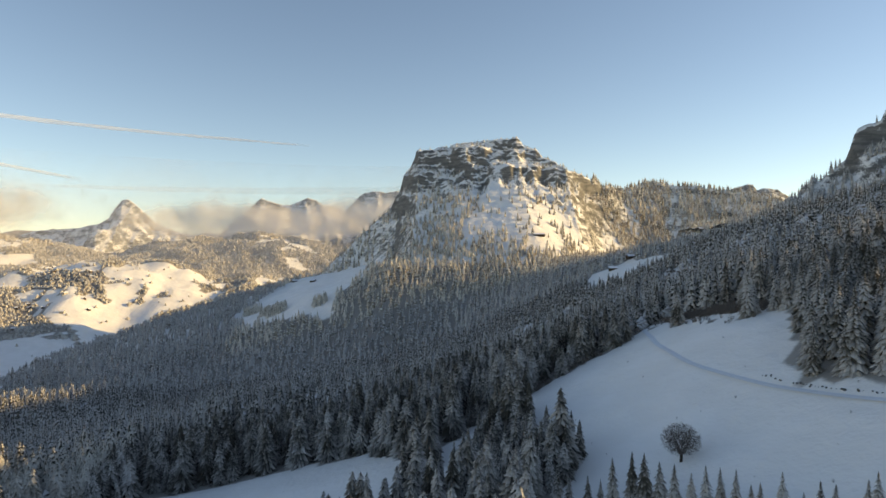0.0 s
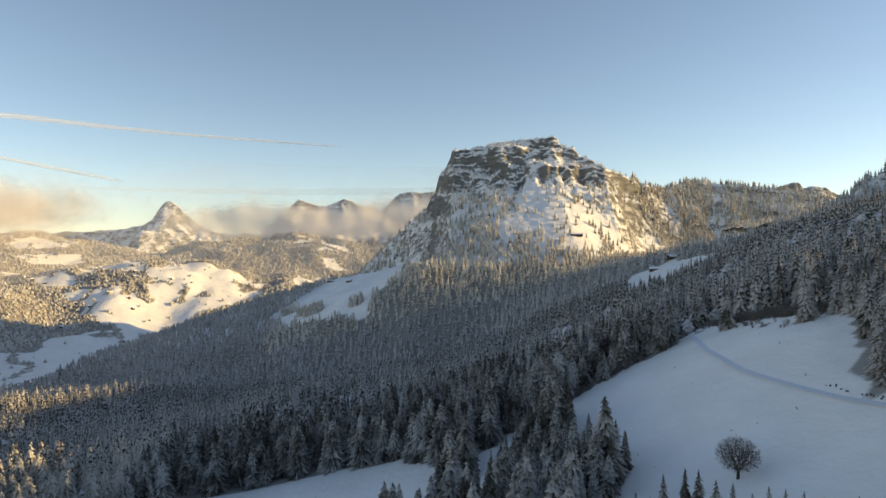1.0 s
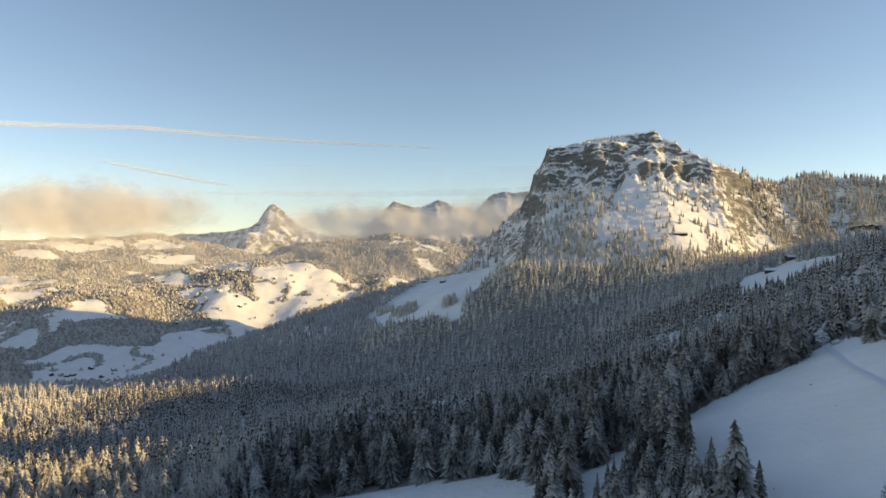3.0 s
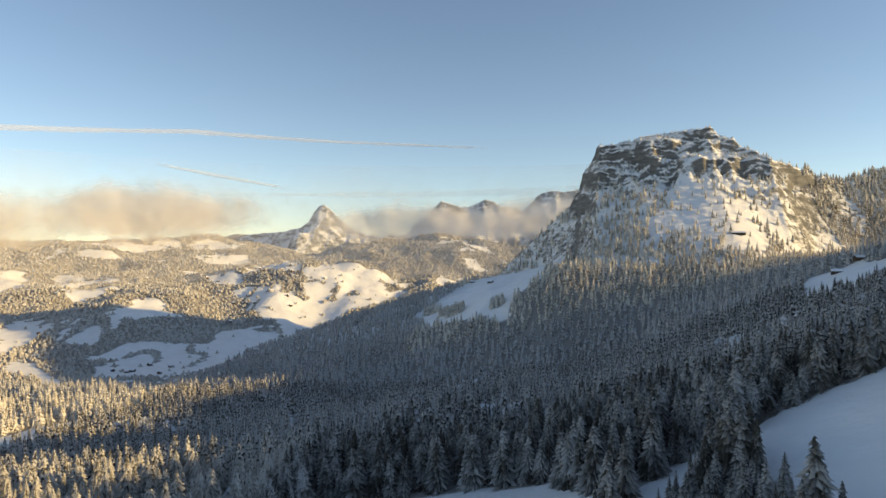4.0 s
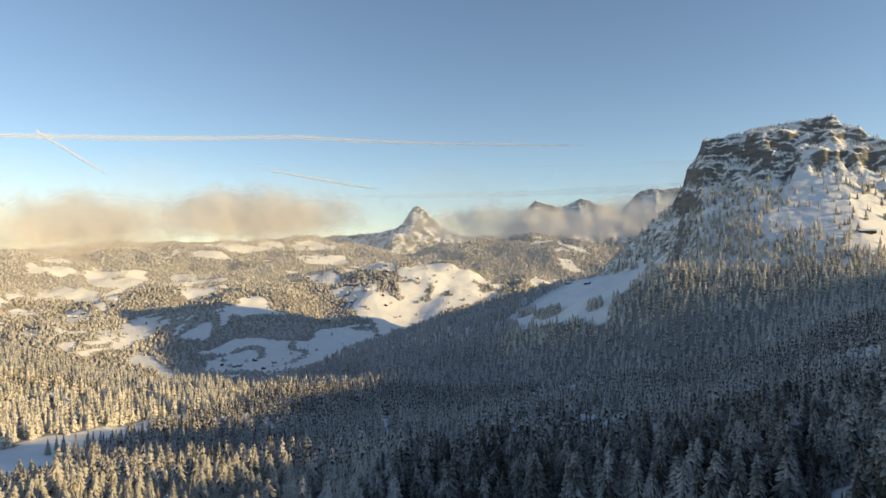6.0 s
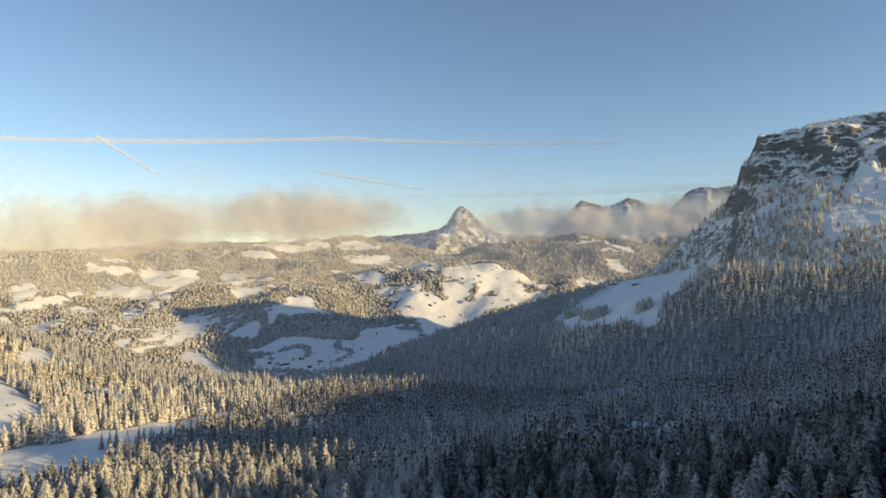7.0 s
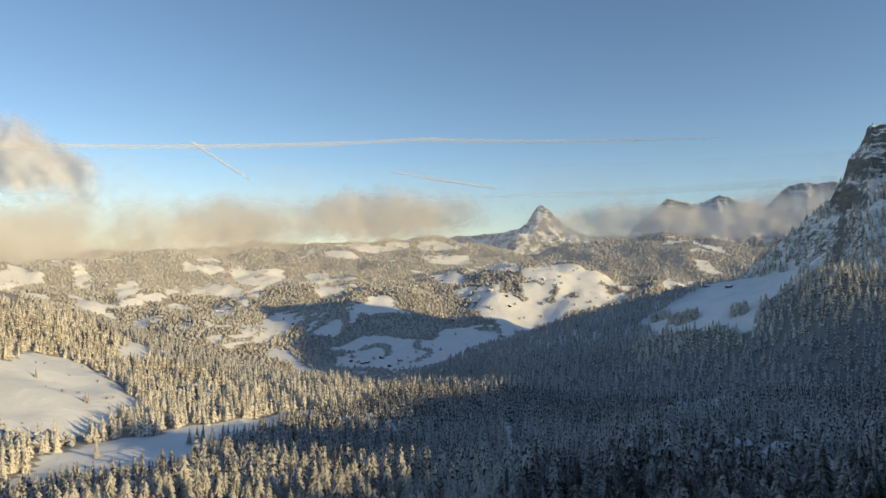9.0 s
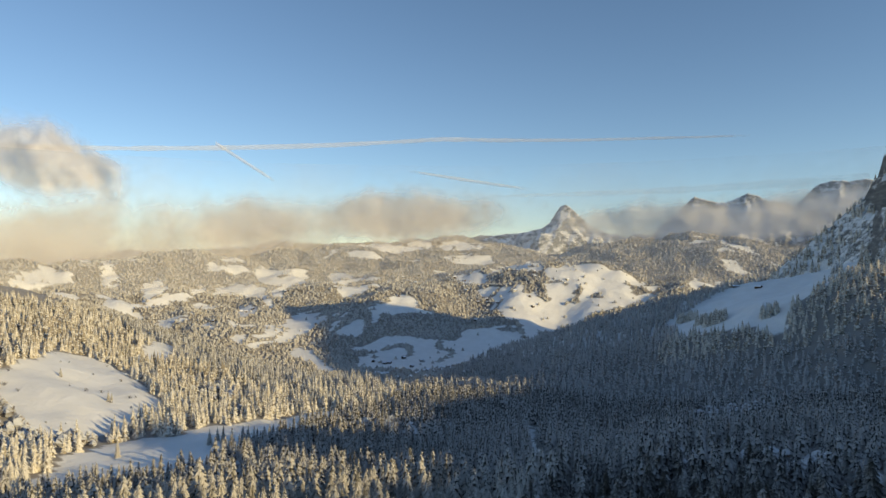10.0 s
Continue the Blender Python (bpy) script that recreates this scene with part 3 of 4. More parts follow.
def puff(seed, rings=3, sides=6):
    """A rimed broadleaf crown, one metre high, uneven."""
    rng = np.random.default_rng(seed)
    v, f = [[0, 0, 0.02]], []
    for k in range(rings):
        z = 0.25 + 0.55 * k / (rings - 1)
        r = 0.34 * np.sin(np.pi * (0.22 + 0.56 * k / (rings - 1)))
        for j in range(sides):
            a = 2 * np.pi * (j + 0.5 * (k % 2)) / sides
            q = r * rng.uniform(0.65, 1.3)
            v.append([q * np.cos(a), q * np.sin(a), z + rng.uniform(-0.07, 0.07)])
    v.append([rng.uniform(-0.05, 0.05), rng.uniform(-0.05, 0.05), 1.0])
    for j in range(sides):
        n = (j + 1) % sides
        f.append([0, 1 + n, 1 + j])
        for k in range(rings - 1):
            a, b, c, d = 1 + k * sides + j, 1 + k * sides + n, 1 + (k + 1) * sides + j, 1 + (k + 1) * sides + n
            f += [[a, b, c], [b, d, c]]
        f.append([1 + (rings - 1) * sides + j, 1 + (rings - 1) * sides + n, 1 + rings * sides])
    return np.array(v, float), np.array(f)


def planted(templates, x, y, z, tall, wide, rng):
    """Vertices and faces of trees of the given templates at the given places."""
    vs, fs, tips, count = [], [], [], 0
    which, turn = rng.integers(0, len(templates), len(x)), rng.uniform(0, 2 * np.pi, len(x))
    for k, (tv, tf) in enumerate(templates):
        pick = np.nonzero(which == k)[0]
        if not len(pick):
            continue
        c, s = np.cos(turn[pick])[:, None], np.sin(turn[pick])[:, None]
        h, w = tall[pick][:, None], (tall * wide)[pick][:, None]
        lean = rng.normal(0, 0.015, (len(pick), 2))
        v = np.stack([(tv[:, 0] * c - tv[:, 1] * s) * w + x[pick][:, None] + lean[:, :1] * tv[:, 2] * h,
                      (tv[:, 0] * s + tv[:, 1] * c) * w + y[pick][:, None] + lean[:, 1:] * tv[:, 2] * h, tv[:, 2] * h + z[pick][:, None]], -1)
        vs.append(v.reshape(-1, 3)), tips.append(np.tile(tv[:, 3], len(pick)) if tv.shape[1] == 4 else np.zeros(v.size // 3))
        fs.append((tf[None] + (np.arange(len(pick)) * len(tv))[:, None, None] + count).reshape(-1, 3))
        count += len(pick) * len(tv)
    return np.vstack(vs), np.vstack(fs), np.concatenate(tips)


def tree_mesh(name, v, f, tip, mat):
    """A mesh of trees that knows where its boughs end, for the rime gathers there."""
    me = mesh_of(name, v, f, [mat])
    me.attributes.new("tip", "FLOAT", "POINT").data.foreach_set("value", np.ascontiguousarray(tip, np.float32))
    return me


def scatter(x0, x1, y0, y1, space, rng):
    gx, gy = np.meshgrid(np.arange(x0, x1, space), np.arange(y0, y1, space))
    gx, gy = gx.ravel() + rng.uniform(-0.8, 0.8, gx.size) * space, gy.ravel() + rng.uniform(-0.8, 0.8, gx.size) * space
    az = np.degrees(np.arctan2(gx + 20, gy + 30))
    keep = (az > -84) & (az < 43)
    return gx[keep], gy[keep]


def land_z(x, y):
    g = ground_z(x, y)
    m = np.where((x > -425) & (x < 1350) & (y > 1260) & (y < 2450), mountain_z(x, y), -999)
    c = np.where((x > 600) & (x < 1290) & (y > 830) & (y < 1600), cliff_z(x, y), -999)
    return np.maximum(g, np.maximum(m, c))


def slope_of(x, y):
    return np.hypot(land_z(x + 6, y) - land_z(x - 6, y), land_z(x, y + 6) - land_z(x, y - 6)) / 12


def forest(name, label, x, y, tall, wide, templates, mat, rng, category="forest"):
    z = land_z(x, y) - 0.4
    v, f, tip = planted(templates, x, y, z, tall, wide, rng)
    return tagged(new(name, tree_mesh(name, v, f, tip, mat)), label, category, kind="stuff")


def bump_tree(seed):
    """A small far tree of five faces."""
    rng = np.random.default_rng(seed)
    a = np.linspace(0, 2 * np.pi, 5, endpoint=False) + rng.uniform(-0.3, 0.3, 5)
    r = 0.3 * rng.uniform(0.7, 1.3, 5)
    v = np.vstack([np.stack([r * np.cos(a), r * np.sin(a), rng.uniform(-0.15, 0.25, 5)], -1), [[rng.uniform(-0.08, 0.08), rng.uniform(-0.08, 0.08), 1]]])
    return v, np.array([[j, (j + 1) % 5, 5] for j in range(5)])


rng = np.random.default_rng(5)
FRONDS = [frond_spruce(s) for s in range(5)]
THICK = [kite_spruce(50 + s, 24, 12, 6, 0.235) for s in range(7)]
FULL = [kite_spruce(80 + s, 13, 7, 4, 0.205) for s in range(7)]
MID = [kite_spruce(10 + s, 8, 5, 3, 0.215) for s in range(7)]
SMALL = [kite_spruce(70 + s, 5, 4, 3, 0.24) for s in range(7)]
LOW = [kite_spruce(20 + s, 4, 4, 3, 0.25) for s in range(6)]
PUFFS = [puff(40 + s) for s in range(5)]
BUMPS = [bump_tree(60 + s) for s in range(6)]


def far_enough(x, y, a, b):
    d = np.hypot(x + 15, y - 40)
    return (d >= a) & (d < b)


def spruce_prototype(k, mat, label, group):
    """A single spruce, one metre high, of trunk and crown."""
    tree = new("spruce")
    v, f = FRONDS[k]
    crown = new("crown", tree_mesh("spruce_crown", v[:, :3], f, v[:, 3], mat))
    n = 6
    a = np.linspace(0, 2 * np.pi, n, endpoint=False)
    tv = np.vstack([np.stack([0.017 * np.cos(a), 0.017 * np.sin(a), np.full(n, -0.03)], -1), np.stack([0.003 * np.cos(a), 0.003 * np.sin(a), np.full(n, 0.95)], -1)])
    i = np.arange(n)
    trunk = new("trunk", mesh_of("spruce_trunk", tv, np.stack([i, (i + 1) % n, n + (i + 1) % n, n + i], -1), [BARK], smooth=True))
    crown.parent = trunk.parent = tree
    return tagged(tree, label, "tree", group)


# the near forest: single trees along the meadows and on the western spur, the rest as one wood
SINGLE = [(44.4, 192.4, 13.2), (47.7, 190.3, 11.7), (51.0, 188.1, 18.0), (55.7, 185.0, 19.2), (58.7, 182.9, 18.3), (62.3, 180.0, 15.2), (65.4, 177.0, 14.6),
          (68.6, 173.8, 11.8), (71.7, 170.7, 13.6), (74.3, 167.8, 13.2), (76.8, 165.0, 12.6), (79.5, 161.6, 9.0), (80.9, 159.9, 9.4), (84.2, 155.4, 12.5), (86.9, 151.2, 7.8),
          (89.0, 147.8, 11.0), (90.8, 145.2, 10.5), (95.3, 137.6, 14.3), (94.3, 139.4, 12.3), (39.5, 195.4, 13.2), (35.8, 197.5, 16.6), (47, 238, 19.5)]
# on the plateau and the clearing of the western hill
SINGLE += [(-639, 370, 17), (-604, 444, 16), (-604, 459, 18), (-614, 459, 15), (-633, 309, 16), (-579, 514, 17), (-590, 506, 15), (-835, 449, 14), (-840, 455, 10), (-933, 432, 12)]
x, y = scatter(-520, 330, 100, 520, 7.9, rng)
k = far_enough(x, y, 130, 450) & (wooded(x, y) > 0.5)
x, y = x[k], y[k]
d_meadow, d_spur = np.hypot(x - 20, y - 250), np.hypot((x + 245) * 0.6, y - 255)
order = np.argsort(np.minimum(d_meadow, d_spur * 1.1))
order = order[(x[order] > -330)]
order = order[~((x[order] > 115) & (y[order] < 335))]
lone, rest = order[:110], np.setdiff1d(np.arange(len(x)), np.concatenate([order[:110], np.nonzero((x > 115) & (x < 215) & (y > 175) & (y < 335))[0]]))
kinds = [[spruce_prototype(k, *look_of) for k in range(5)] for look_of in (
    (DARK_NEEDLES, "dark spruce with snow-dusted drooping boughs beside the meadow", "spruces along the meadow"),
    (SPUR_NEEDLES, "sunlit spruce white with rime on the western spur", "rimed spruces on the spur"))]
gx, gy = scatter(0, 52, 196, 292, 5.6, rng)
k = inside(gx, gy, [(4, 200), (34, 207), (49, 237), (32, 262), (8, 268), (0, 248)])
SINGLE += [(a, b, rng.uniform(11, 17)) for a, b in zip(gx[k], gy[k])]
gx, gy = scatter(120, 215, 180, 335, 7.0, rng)
k = inside(gx, gy, [(154, 326), (170, 304), (150, 262), (131, 222), (146, 200), (176, 190), (200, 260), (196, 325)])
SINGLE += [(a, b, rng.uniform(17, 28)) for a, b in zip(gx[k], gy[k])]
sx, sy = np.concatenate([x[lone], [p[0] for p in SINGLE]]), np.concatenate([y[lone], [p[1] for p in SINGLE]])
sz = land_z(sx, sy)
used = set()
for j in range(len(sx)):
    tall, wide = rng.uniform(*((14, 22) if sy[j] < 285 else (18, 28))) if j < len(lone) else SINGLE[j - len(lone)][2], rng.uniform(0.75, 1.05)
    m = Matrix.LocRotScale((sx[j], sy[j], sz[j] - 0.3), Euler((rng.normal(0, 0.012), rng.normal(0, 0.012), rng.uniform(0, 6.28))), (tall * wide, tall * wide, tall))
    tree = kinds[int(sx[j] < -130)][j % 5]
    if tree in used:
        tree = copy_thing(tree, m)
    used.add(tree)
    tree.matrix_basis = m
x, y = x[rest], y[rest]
soft = fractal(x, y, 70, 92, 3) + rng.normal(0, 0.2, len(x)) > 0.85
spur = x < -150 - 0.25 * (y - 200)
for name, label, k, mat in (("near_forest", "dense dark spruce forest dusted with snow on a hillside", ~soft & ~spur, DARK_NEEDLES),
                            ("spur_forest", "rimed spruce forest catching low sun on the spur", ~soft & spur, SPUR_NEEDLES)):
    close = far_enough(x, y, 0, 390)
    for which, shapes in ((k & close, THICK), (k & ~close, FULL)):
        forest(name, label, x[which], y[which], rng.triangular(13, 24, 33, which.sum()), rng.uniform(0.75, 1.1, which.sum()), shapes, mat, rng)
forest("rimed_thicket", "pale rimed leafless thicket between the spruces", x[soft], y[soft], rng.uniform(6, 12, soft.sum()), rng.uniform(0.9, 1.4, soft.sum()), PUFFS, RIME, rng)
# the middle forest and the sunlit western hill
x, y = scatter(-1150, 700, 100, 1050, 9.2, rng)
k = far_enough(x, y, 450, 1050) & (wooded(x, y) > 0.5)
x, y = x[k], y[k]
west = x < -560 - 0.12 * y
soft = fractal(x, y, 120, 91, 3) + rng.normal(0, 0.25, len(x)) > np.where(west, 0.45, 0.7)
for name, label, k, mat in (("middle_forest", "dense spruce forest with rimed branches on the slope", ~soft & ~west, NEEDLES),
                            ("western_forest", "sunlit spruce forest white with rime on the western hill", ~soft & west, SUNNY_WOODS)):
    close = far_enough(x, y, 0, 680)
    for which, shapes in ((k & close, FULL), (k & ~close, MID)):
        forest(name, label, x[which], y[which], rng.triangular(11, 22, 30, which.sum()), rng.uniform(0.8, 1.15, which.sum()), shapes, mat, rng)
forest("rimed_broadleaf_wood", "pale rimed leafless trees among the spruces", x[soft], y[soft], rng.uniform(8, 15, soft.sum()), rng.uniform(0.9, 1.4, soft.sum()), PUFFS, RIME, rng)
# the forest at the foot of the mountain, on its ledges, and the far side of the western hill
x, y = scatter(-1500, 1400, 100, 2250, 10.8, rng)
k = far_enough(x, y, 1050, 2300) & (wooded(x, y) > 0.5) & ~((x < -1080) & (y > 1000))
x, y = x[k], y[k]
z, s = land_z(x, y), slope_of(x, y)
on_mountain = (mountain_z(x, y) > ground_z(x, y)) & (x > -425) & (x < 1350) & (y > 1260)
upper = on_mountain & (z > np.interp(x, [-250, 0, 120, 420], [60, 110, 95, 75]))
crest_trees = on_mountain & ((x > 225) | (x < -70)) & (y > np.interp(x, CREST_X, CREST_Y) - 60)
clump = fractal(x, y, 90, 95, 3) + rng.normal(0, 0.15, len(x))
few = np.where(x < 110 - 0.25 * (1900 - y), 0.42 + 0.5 * (clump > 0.25), 0.10 + 0.75 * (clump > 0.5))
k = (s < 2.2) & (rng.uniform(0, 1, len(x)) > ramp(s, 0.9, 2.0) * 0.7) & (~upper | crest_trees | (x > 500 + 0.75 * np.clip(2060 - y, 0, 400)) | (rng.uniform(0, 1, len(x)) < few))
x, y, z = x[k], y[k], z[k]
low = ~on_mountain[k] & ((y < 1340) | (x < -480)) & (y > 700)
for name, label, which, shapes, mat in (("slope_forest", "shaded spruce forest, rimed and paled for haze, below the mountain", low, SMALL, HAZED_NEEDLES),
                                        ("mountain_forest", "snow-dusted spruces on the slopes below the rock mountain", ~low, LOW, SUNNY_WOODS)):
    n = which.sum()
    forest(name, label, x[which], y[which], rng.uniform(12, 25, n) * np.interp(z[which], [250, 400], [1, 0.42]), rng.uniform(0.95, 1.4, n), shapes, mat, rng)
# the wooded ridge behind the mountain's shoulder
x, y = scatter(470, 1340, 1740, 2225, 8.0, rng)
k = (mountain_z(x, y) > ground_z(x, y)) & (x > 480 + 0.75 * np.clip(2060 - y, 0, 400)) & (fractal(x, y, 90, 97, 3) < 0.8)
x, y = x[k], y[k]
forest("ridge_forest", "dense rimed forest on the ridge beside the rock mountain", x, y, rng.uniform(12, 22, len(x)), rng.uniform(0.95, 1.4, len(x)), LOW, SUNNY_WOODS, rng)
# the groves on the snow field
for gx, gy, rx, ry, n in ((-490, 1613, 26, 14, 52), (-401, 1500, 26, 18, 74), (-432, 1525, 14, 10, 22), (-282, 1432, 16, 11, 30), (-205, 1790, 14, 9, 12)):
    a, q = rng.uniform(0, 6.28, n), np.sqrt(rng.uniform(0, 1, n))
    x, y = gx + rx * q * np.cos(a), gy + ry * q * np.sin(a)
    z = land_z(x, y) - 0.4
    v, f, tip = planted(MID, x, y, z, rng.uniform(17, 26, n), rng.uniform(1.0, 1.4, n), rng)
    tagged(new("tree_grove", tree_mesh("tree_grove", v, f, tip, SUNNY_WOODS)), "small round grove of rimed trees on the snow field", "grove", kind="stuff")
# woods of the far valley
x, y = scatter(-4300, 200, 700, 4300, 10.5, rng)
k = far_enough(x, y, 1300, 4600) & ((x < -1080) | (y > 2200)) & ((x < -1500) | (y > 1100))
x, y = x[k], y[k]
k = valley_wood(x, y) | (rng.uniform(0, 1, len(x)) < 0.012)
x, y = x[k], y[k]
forest("valley_woods", "frosted woods paled for haze on the far valley hills", x, y, rng.uniform(6, 13, len(x)), rng.uniform(1.5, 2.4, len(x)), BUMPS, HAZY_WOODS, rng)

# ---- helpers for things ----
def bm_box(bm, x0, x1, y0, y1, z0, z1):
    r = bmesh.ops.create_cube(bm, size=1)
    for v in r["verts"]:
        v.co = Vector(((x0 + x1) / 2 + v.co.x * (x1 - x0), (y0 + y1) / 2 + v.co.y * (y1 - y0), (z0 + z1) / 2 + v.co.z * (z1 - z0)))


def part(name, bm, mat, parent, label=""):
    me = bpy.data.meshes.new(name)
    bm.to_mesh(me)
    bm.free()
    me.materials.append(mat)
    ob = new(name, me)
    ob.parent = parent
    if label:
        ob["label"] = label
    return ob


def z_at(x, y):
    return float(land_z(np.array([x], float), np.array([y], float))[0])


# ---- the lone broadleaf tree in the meadow ----
def bare_tree(height, seed):
    """Limbs grown from the trunk's head to points spread through a round crown, thicker the more they carry."""
    rng = np.random.default_rng(seed)
    head = np.array([0.1, 0.05, height * 0.2])
    n = 2600
    d = rng.normal(0, 1, (n, 3))
    d /= np.linalg.norm(d, axis=1)[:, None]
    q = d * (rng.uniform(0.05, 1, n) ** 0.42)[:, None] * np.array([0.50, 0.50, 0.42]) * height + np.array([0, 0, height * 0.59])
    q = q[q[:, 2] > height * 0.2]
    q = q[np.argsort(np.linalg.norm(q - head, axis=1))]
    nodes, parent = [head], [-1]
    for p in q:
        a = np.array(nodes)
        far = np.linalg.norm(a - p, axis=1)
        k = int(np.argmin(far + 0.35 * np.linalg.norm(a - head, axis=1)))
        nodes.append(nodes[k] + (p - nodes[k]) * 0.92)
        parent.append(k)
    carried = np.ones(len(nodes))
    for k in range(len(nodes) - 1, 0, -1):
        carried[parent[k]] += carried[k]
    r = 0.02 * carried**0.40
    crown = [(nodes[parent[k]], nodes[k], min(r[parent[k]], r[k] * 1.5), r[k]) for k in range(1, len(nodes))]
    for k in range(1, len(nodes)):
        if carried[k] < 3:
            out = nodes[k] - np.array([0, 0, height * 0.35])
            for _ in range(2):
                e = out / np.linalg.norm(out) + rng.normal(0, 0.6, 3)
                crown.append((nodes[k], nodes[k] + e / np.linalg.norm(e) * rng.uniform(0.5, 1.1), 0.028, 0.02))
    return [(np.array([0, 0, -0.4]), head, 0.5, r[0] * 0.95)], crown


def tubes(segments, sides):
    p0, p1 = np.array([s[0] for s in segments]), np.array([s[1] for s in segments])
    r0, r1 = np.array([s[2] for s in segments]), np.array([s[3] for s in segments])
    d = p1 - p0
    d /= np.linalg.norm(d, axis=1)[:, None] + 1e-9
    ref = np.where(np.abs(d[:, 2:3]) > 0.9, [[1.0, 0, 0]], [[0, 0, 1.0]])
    u = np.cross(d, ref)
    u /= np.linalg.norm(u, axis=1)[:, None]
    w = np.cross(d, u)
    a = np.linspace(0, 2 * np.pi, sides, endpoint=False)
    ring = u[:, None] * np.cos(a)[None, :, None] + w[:, None] * np.sin(a)[None, :, None]
    v = np.concatenate([p0[:, None] + ring * r0[:, None, None], p1[:, None] + ring * r1[:, None, None]], 1)
    i = np.arange(sides)
    f = np.stack([i, (i + 1) % sides, sides + (i + 1) % sides, sides + i], -1)
    return v.reshape(-1, 3), (f[None] + (np.arange(len(segments)) * 2 * sides)[:, None, None]).reshape(-1, 4)


TWIG = plain_material("bare_twigs", (0.10, 0.082, 0.072), 0.9, 0.4, 0.8)
lone_tree = tagged(new("broadleaf_tree"), "bare round-crowned broadleaf tree standing alone in the snowy meadow", "tree")
trunk_bits, crown_bits = bare_tree(12.0, 4)
v, f = tubes(trunk_bits, 10)
o = new("trunk", mesh_of("broadleaf_trunk", v, f, [BARK], smooth=True))
o.parent = lone_tree
v, f = tubes([(a, b, max(c, 0.022), max(d, 0.018)) for a, b, c, d in crown_bits], 3)
o = new("crown", mesh_of("broadleaf_crown", v, f, [TWIG]))
o.parent = lone_tree
lone_tree.location = (77, 203, z_at(77, 203))

# ---- the track across the meadow and the stones beside it ----
PACKED = plain_material("packed_snow", (0.72, 0.74, 0.78), 0.6, 0.12, 0.4)
STONE = plain_material("dark_stone", (0.10, 0.095, 0.09), 0.9, 0.5, 0.7)
TRACK = [(136, 440), (132, 411), (124, 372), (116, 330), (113, 300), (113, 269), (118, 232), (125, 209), (133, 186), (146, 160), (165, 130)]


def along(points, step):
    p = np.array(points, float)
    d = np.concatenate([[0], np.cumsum(np.hypot(*np.diff(p, axis=0).T))])
    s = np.arange(0, d[-1], step)
    return np.stack([hermite(d, p[:, 0], s), hermite(d, p[:, 1], s)], -1)


line = along(TRACK, 2.0)
side = np.gradient(line, axis=0)
side = np.stack([side[:, 1], -side[:, 0]], -1) / np.linalg.norm(side, axis=1)[:, None]
offs = np.array([-2.6, -1.9, -1.1, -0.5, 0.5, 1.1, 1.9, 2.6])
lift = np.array([-0.12, 0.16, 0.02, 0.08, 0.08, 0.01, 0.18, -0.12])
g = line[:, None] + side[:, None] * offs[None, :, None]
zz = np.stack([land_z(g[:, k, 0], g[:, k, 1]) for k in range(8)], 1)
zz = zz * 0.35 + zz[:, 3:5].mean(1, keepdims=True) * 0.65
verts = np.concatenate([g, (zz + lift + 0.05)[..., None]], -1).reshape(-1, 3)
i = np.arange(len(line) * 8).reshape(len(line), 8)
faces = np.stack([i[:-1, :-1], i[:-1, 1:], i[1:, 1:], i[1:, :-1]], -1).reshape(-1, 4)
tagged(new("track", mesh_of("track", verts, faces, [PACKED], smooth=True)), "trodden winter track with packed snow across the meadow", "track", kind="structure")


def rock_mesh(seed):
    r = np.random.default_rng(seed)
    bm = bmesh.new()
    bmesh.ops.create_icosphere(bm, subdivisions=1, radius=0.5)
    for vert in bm.verts:
        vert.co *= float(r.uniform(0.75, 1.2))
    me = bpy.data.meshes.new("stone")
    bm.to_mesh(me)
    bm.free()
    me.materials.append(STONE)
    return me


wall_line = along([(120.5, 236), (122, 226), (125.5, 213), (130.5, 199), (133.5, 191)], 0.9)
stone_wall = tagged(new("stone_row"), "row of dark boulders poking out of the snow beside the track", "stones")
stone_wall.location = (0, 0, 0)
rocks = [rock_mesh(k) for k in range(4)]
srng = np.random.default_rng(9)
for k, (wx, wy) in enumerate(wall_line):
    if srng.uniform() < 0.4:
        continue
    o = new("stone", rocks[k % 4])
    o.parent = stone_wall
    q = srng.uniform(0.3, 0.95)
    sx, sy = wx + srng.normal(0.6, 0.35), wy + srng.normal(0.6, 0.35)
    o.matrix_basis = Matrix.LocRotScale((sx, sy, z_at(sx, sy) + 0.2 * q), Euler(srng.uniform(0, 6, 3)), (q * 1.3, q, q * 0.8))

# ---- huts and houses ----
PLANK = plain_material("weathered_planks", (0.085, 0.058, 0.04), 0.85, 0.4, 0.5)
GLASS = plain_material("dark_pane", (0.03, 0.035, 0.04), 0.15, 0.2)
ROOF_SNOW = plain_material("roof_snow", (0.86, 0.86, 0.88), 0.6, 0.05, 0.3)
PLASTER = plain_material("plaster", (0.5, 0.46, 0.4), 0.85, 0.15, 0.4)


def gable(bm, lx, ly, z0, z1, ridge):
    v = [bm.verts.new(p) for p in ((-lx, -ly, z0), (lx, -ly, z0), (lx, ly, z0), (-lx, ly, z0), (-lx, -ly, z1), (lx, -ly, z1), (lx, ly, z1), (-lx, ly, z1), (-lx, 0, ridge), (lx, 0, ridge))]
    for idx in ((0, 1, 5, 4), (2, 3, 7, 6), (1, 2, 6, 9, 5), (3, 0, 4, 8, 7), (4, 5, 9, 8), (6, 7, 8, 9), (3, 2, 1, 0)):
        bm.faces.new([v[k] for k in idx])


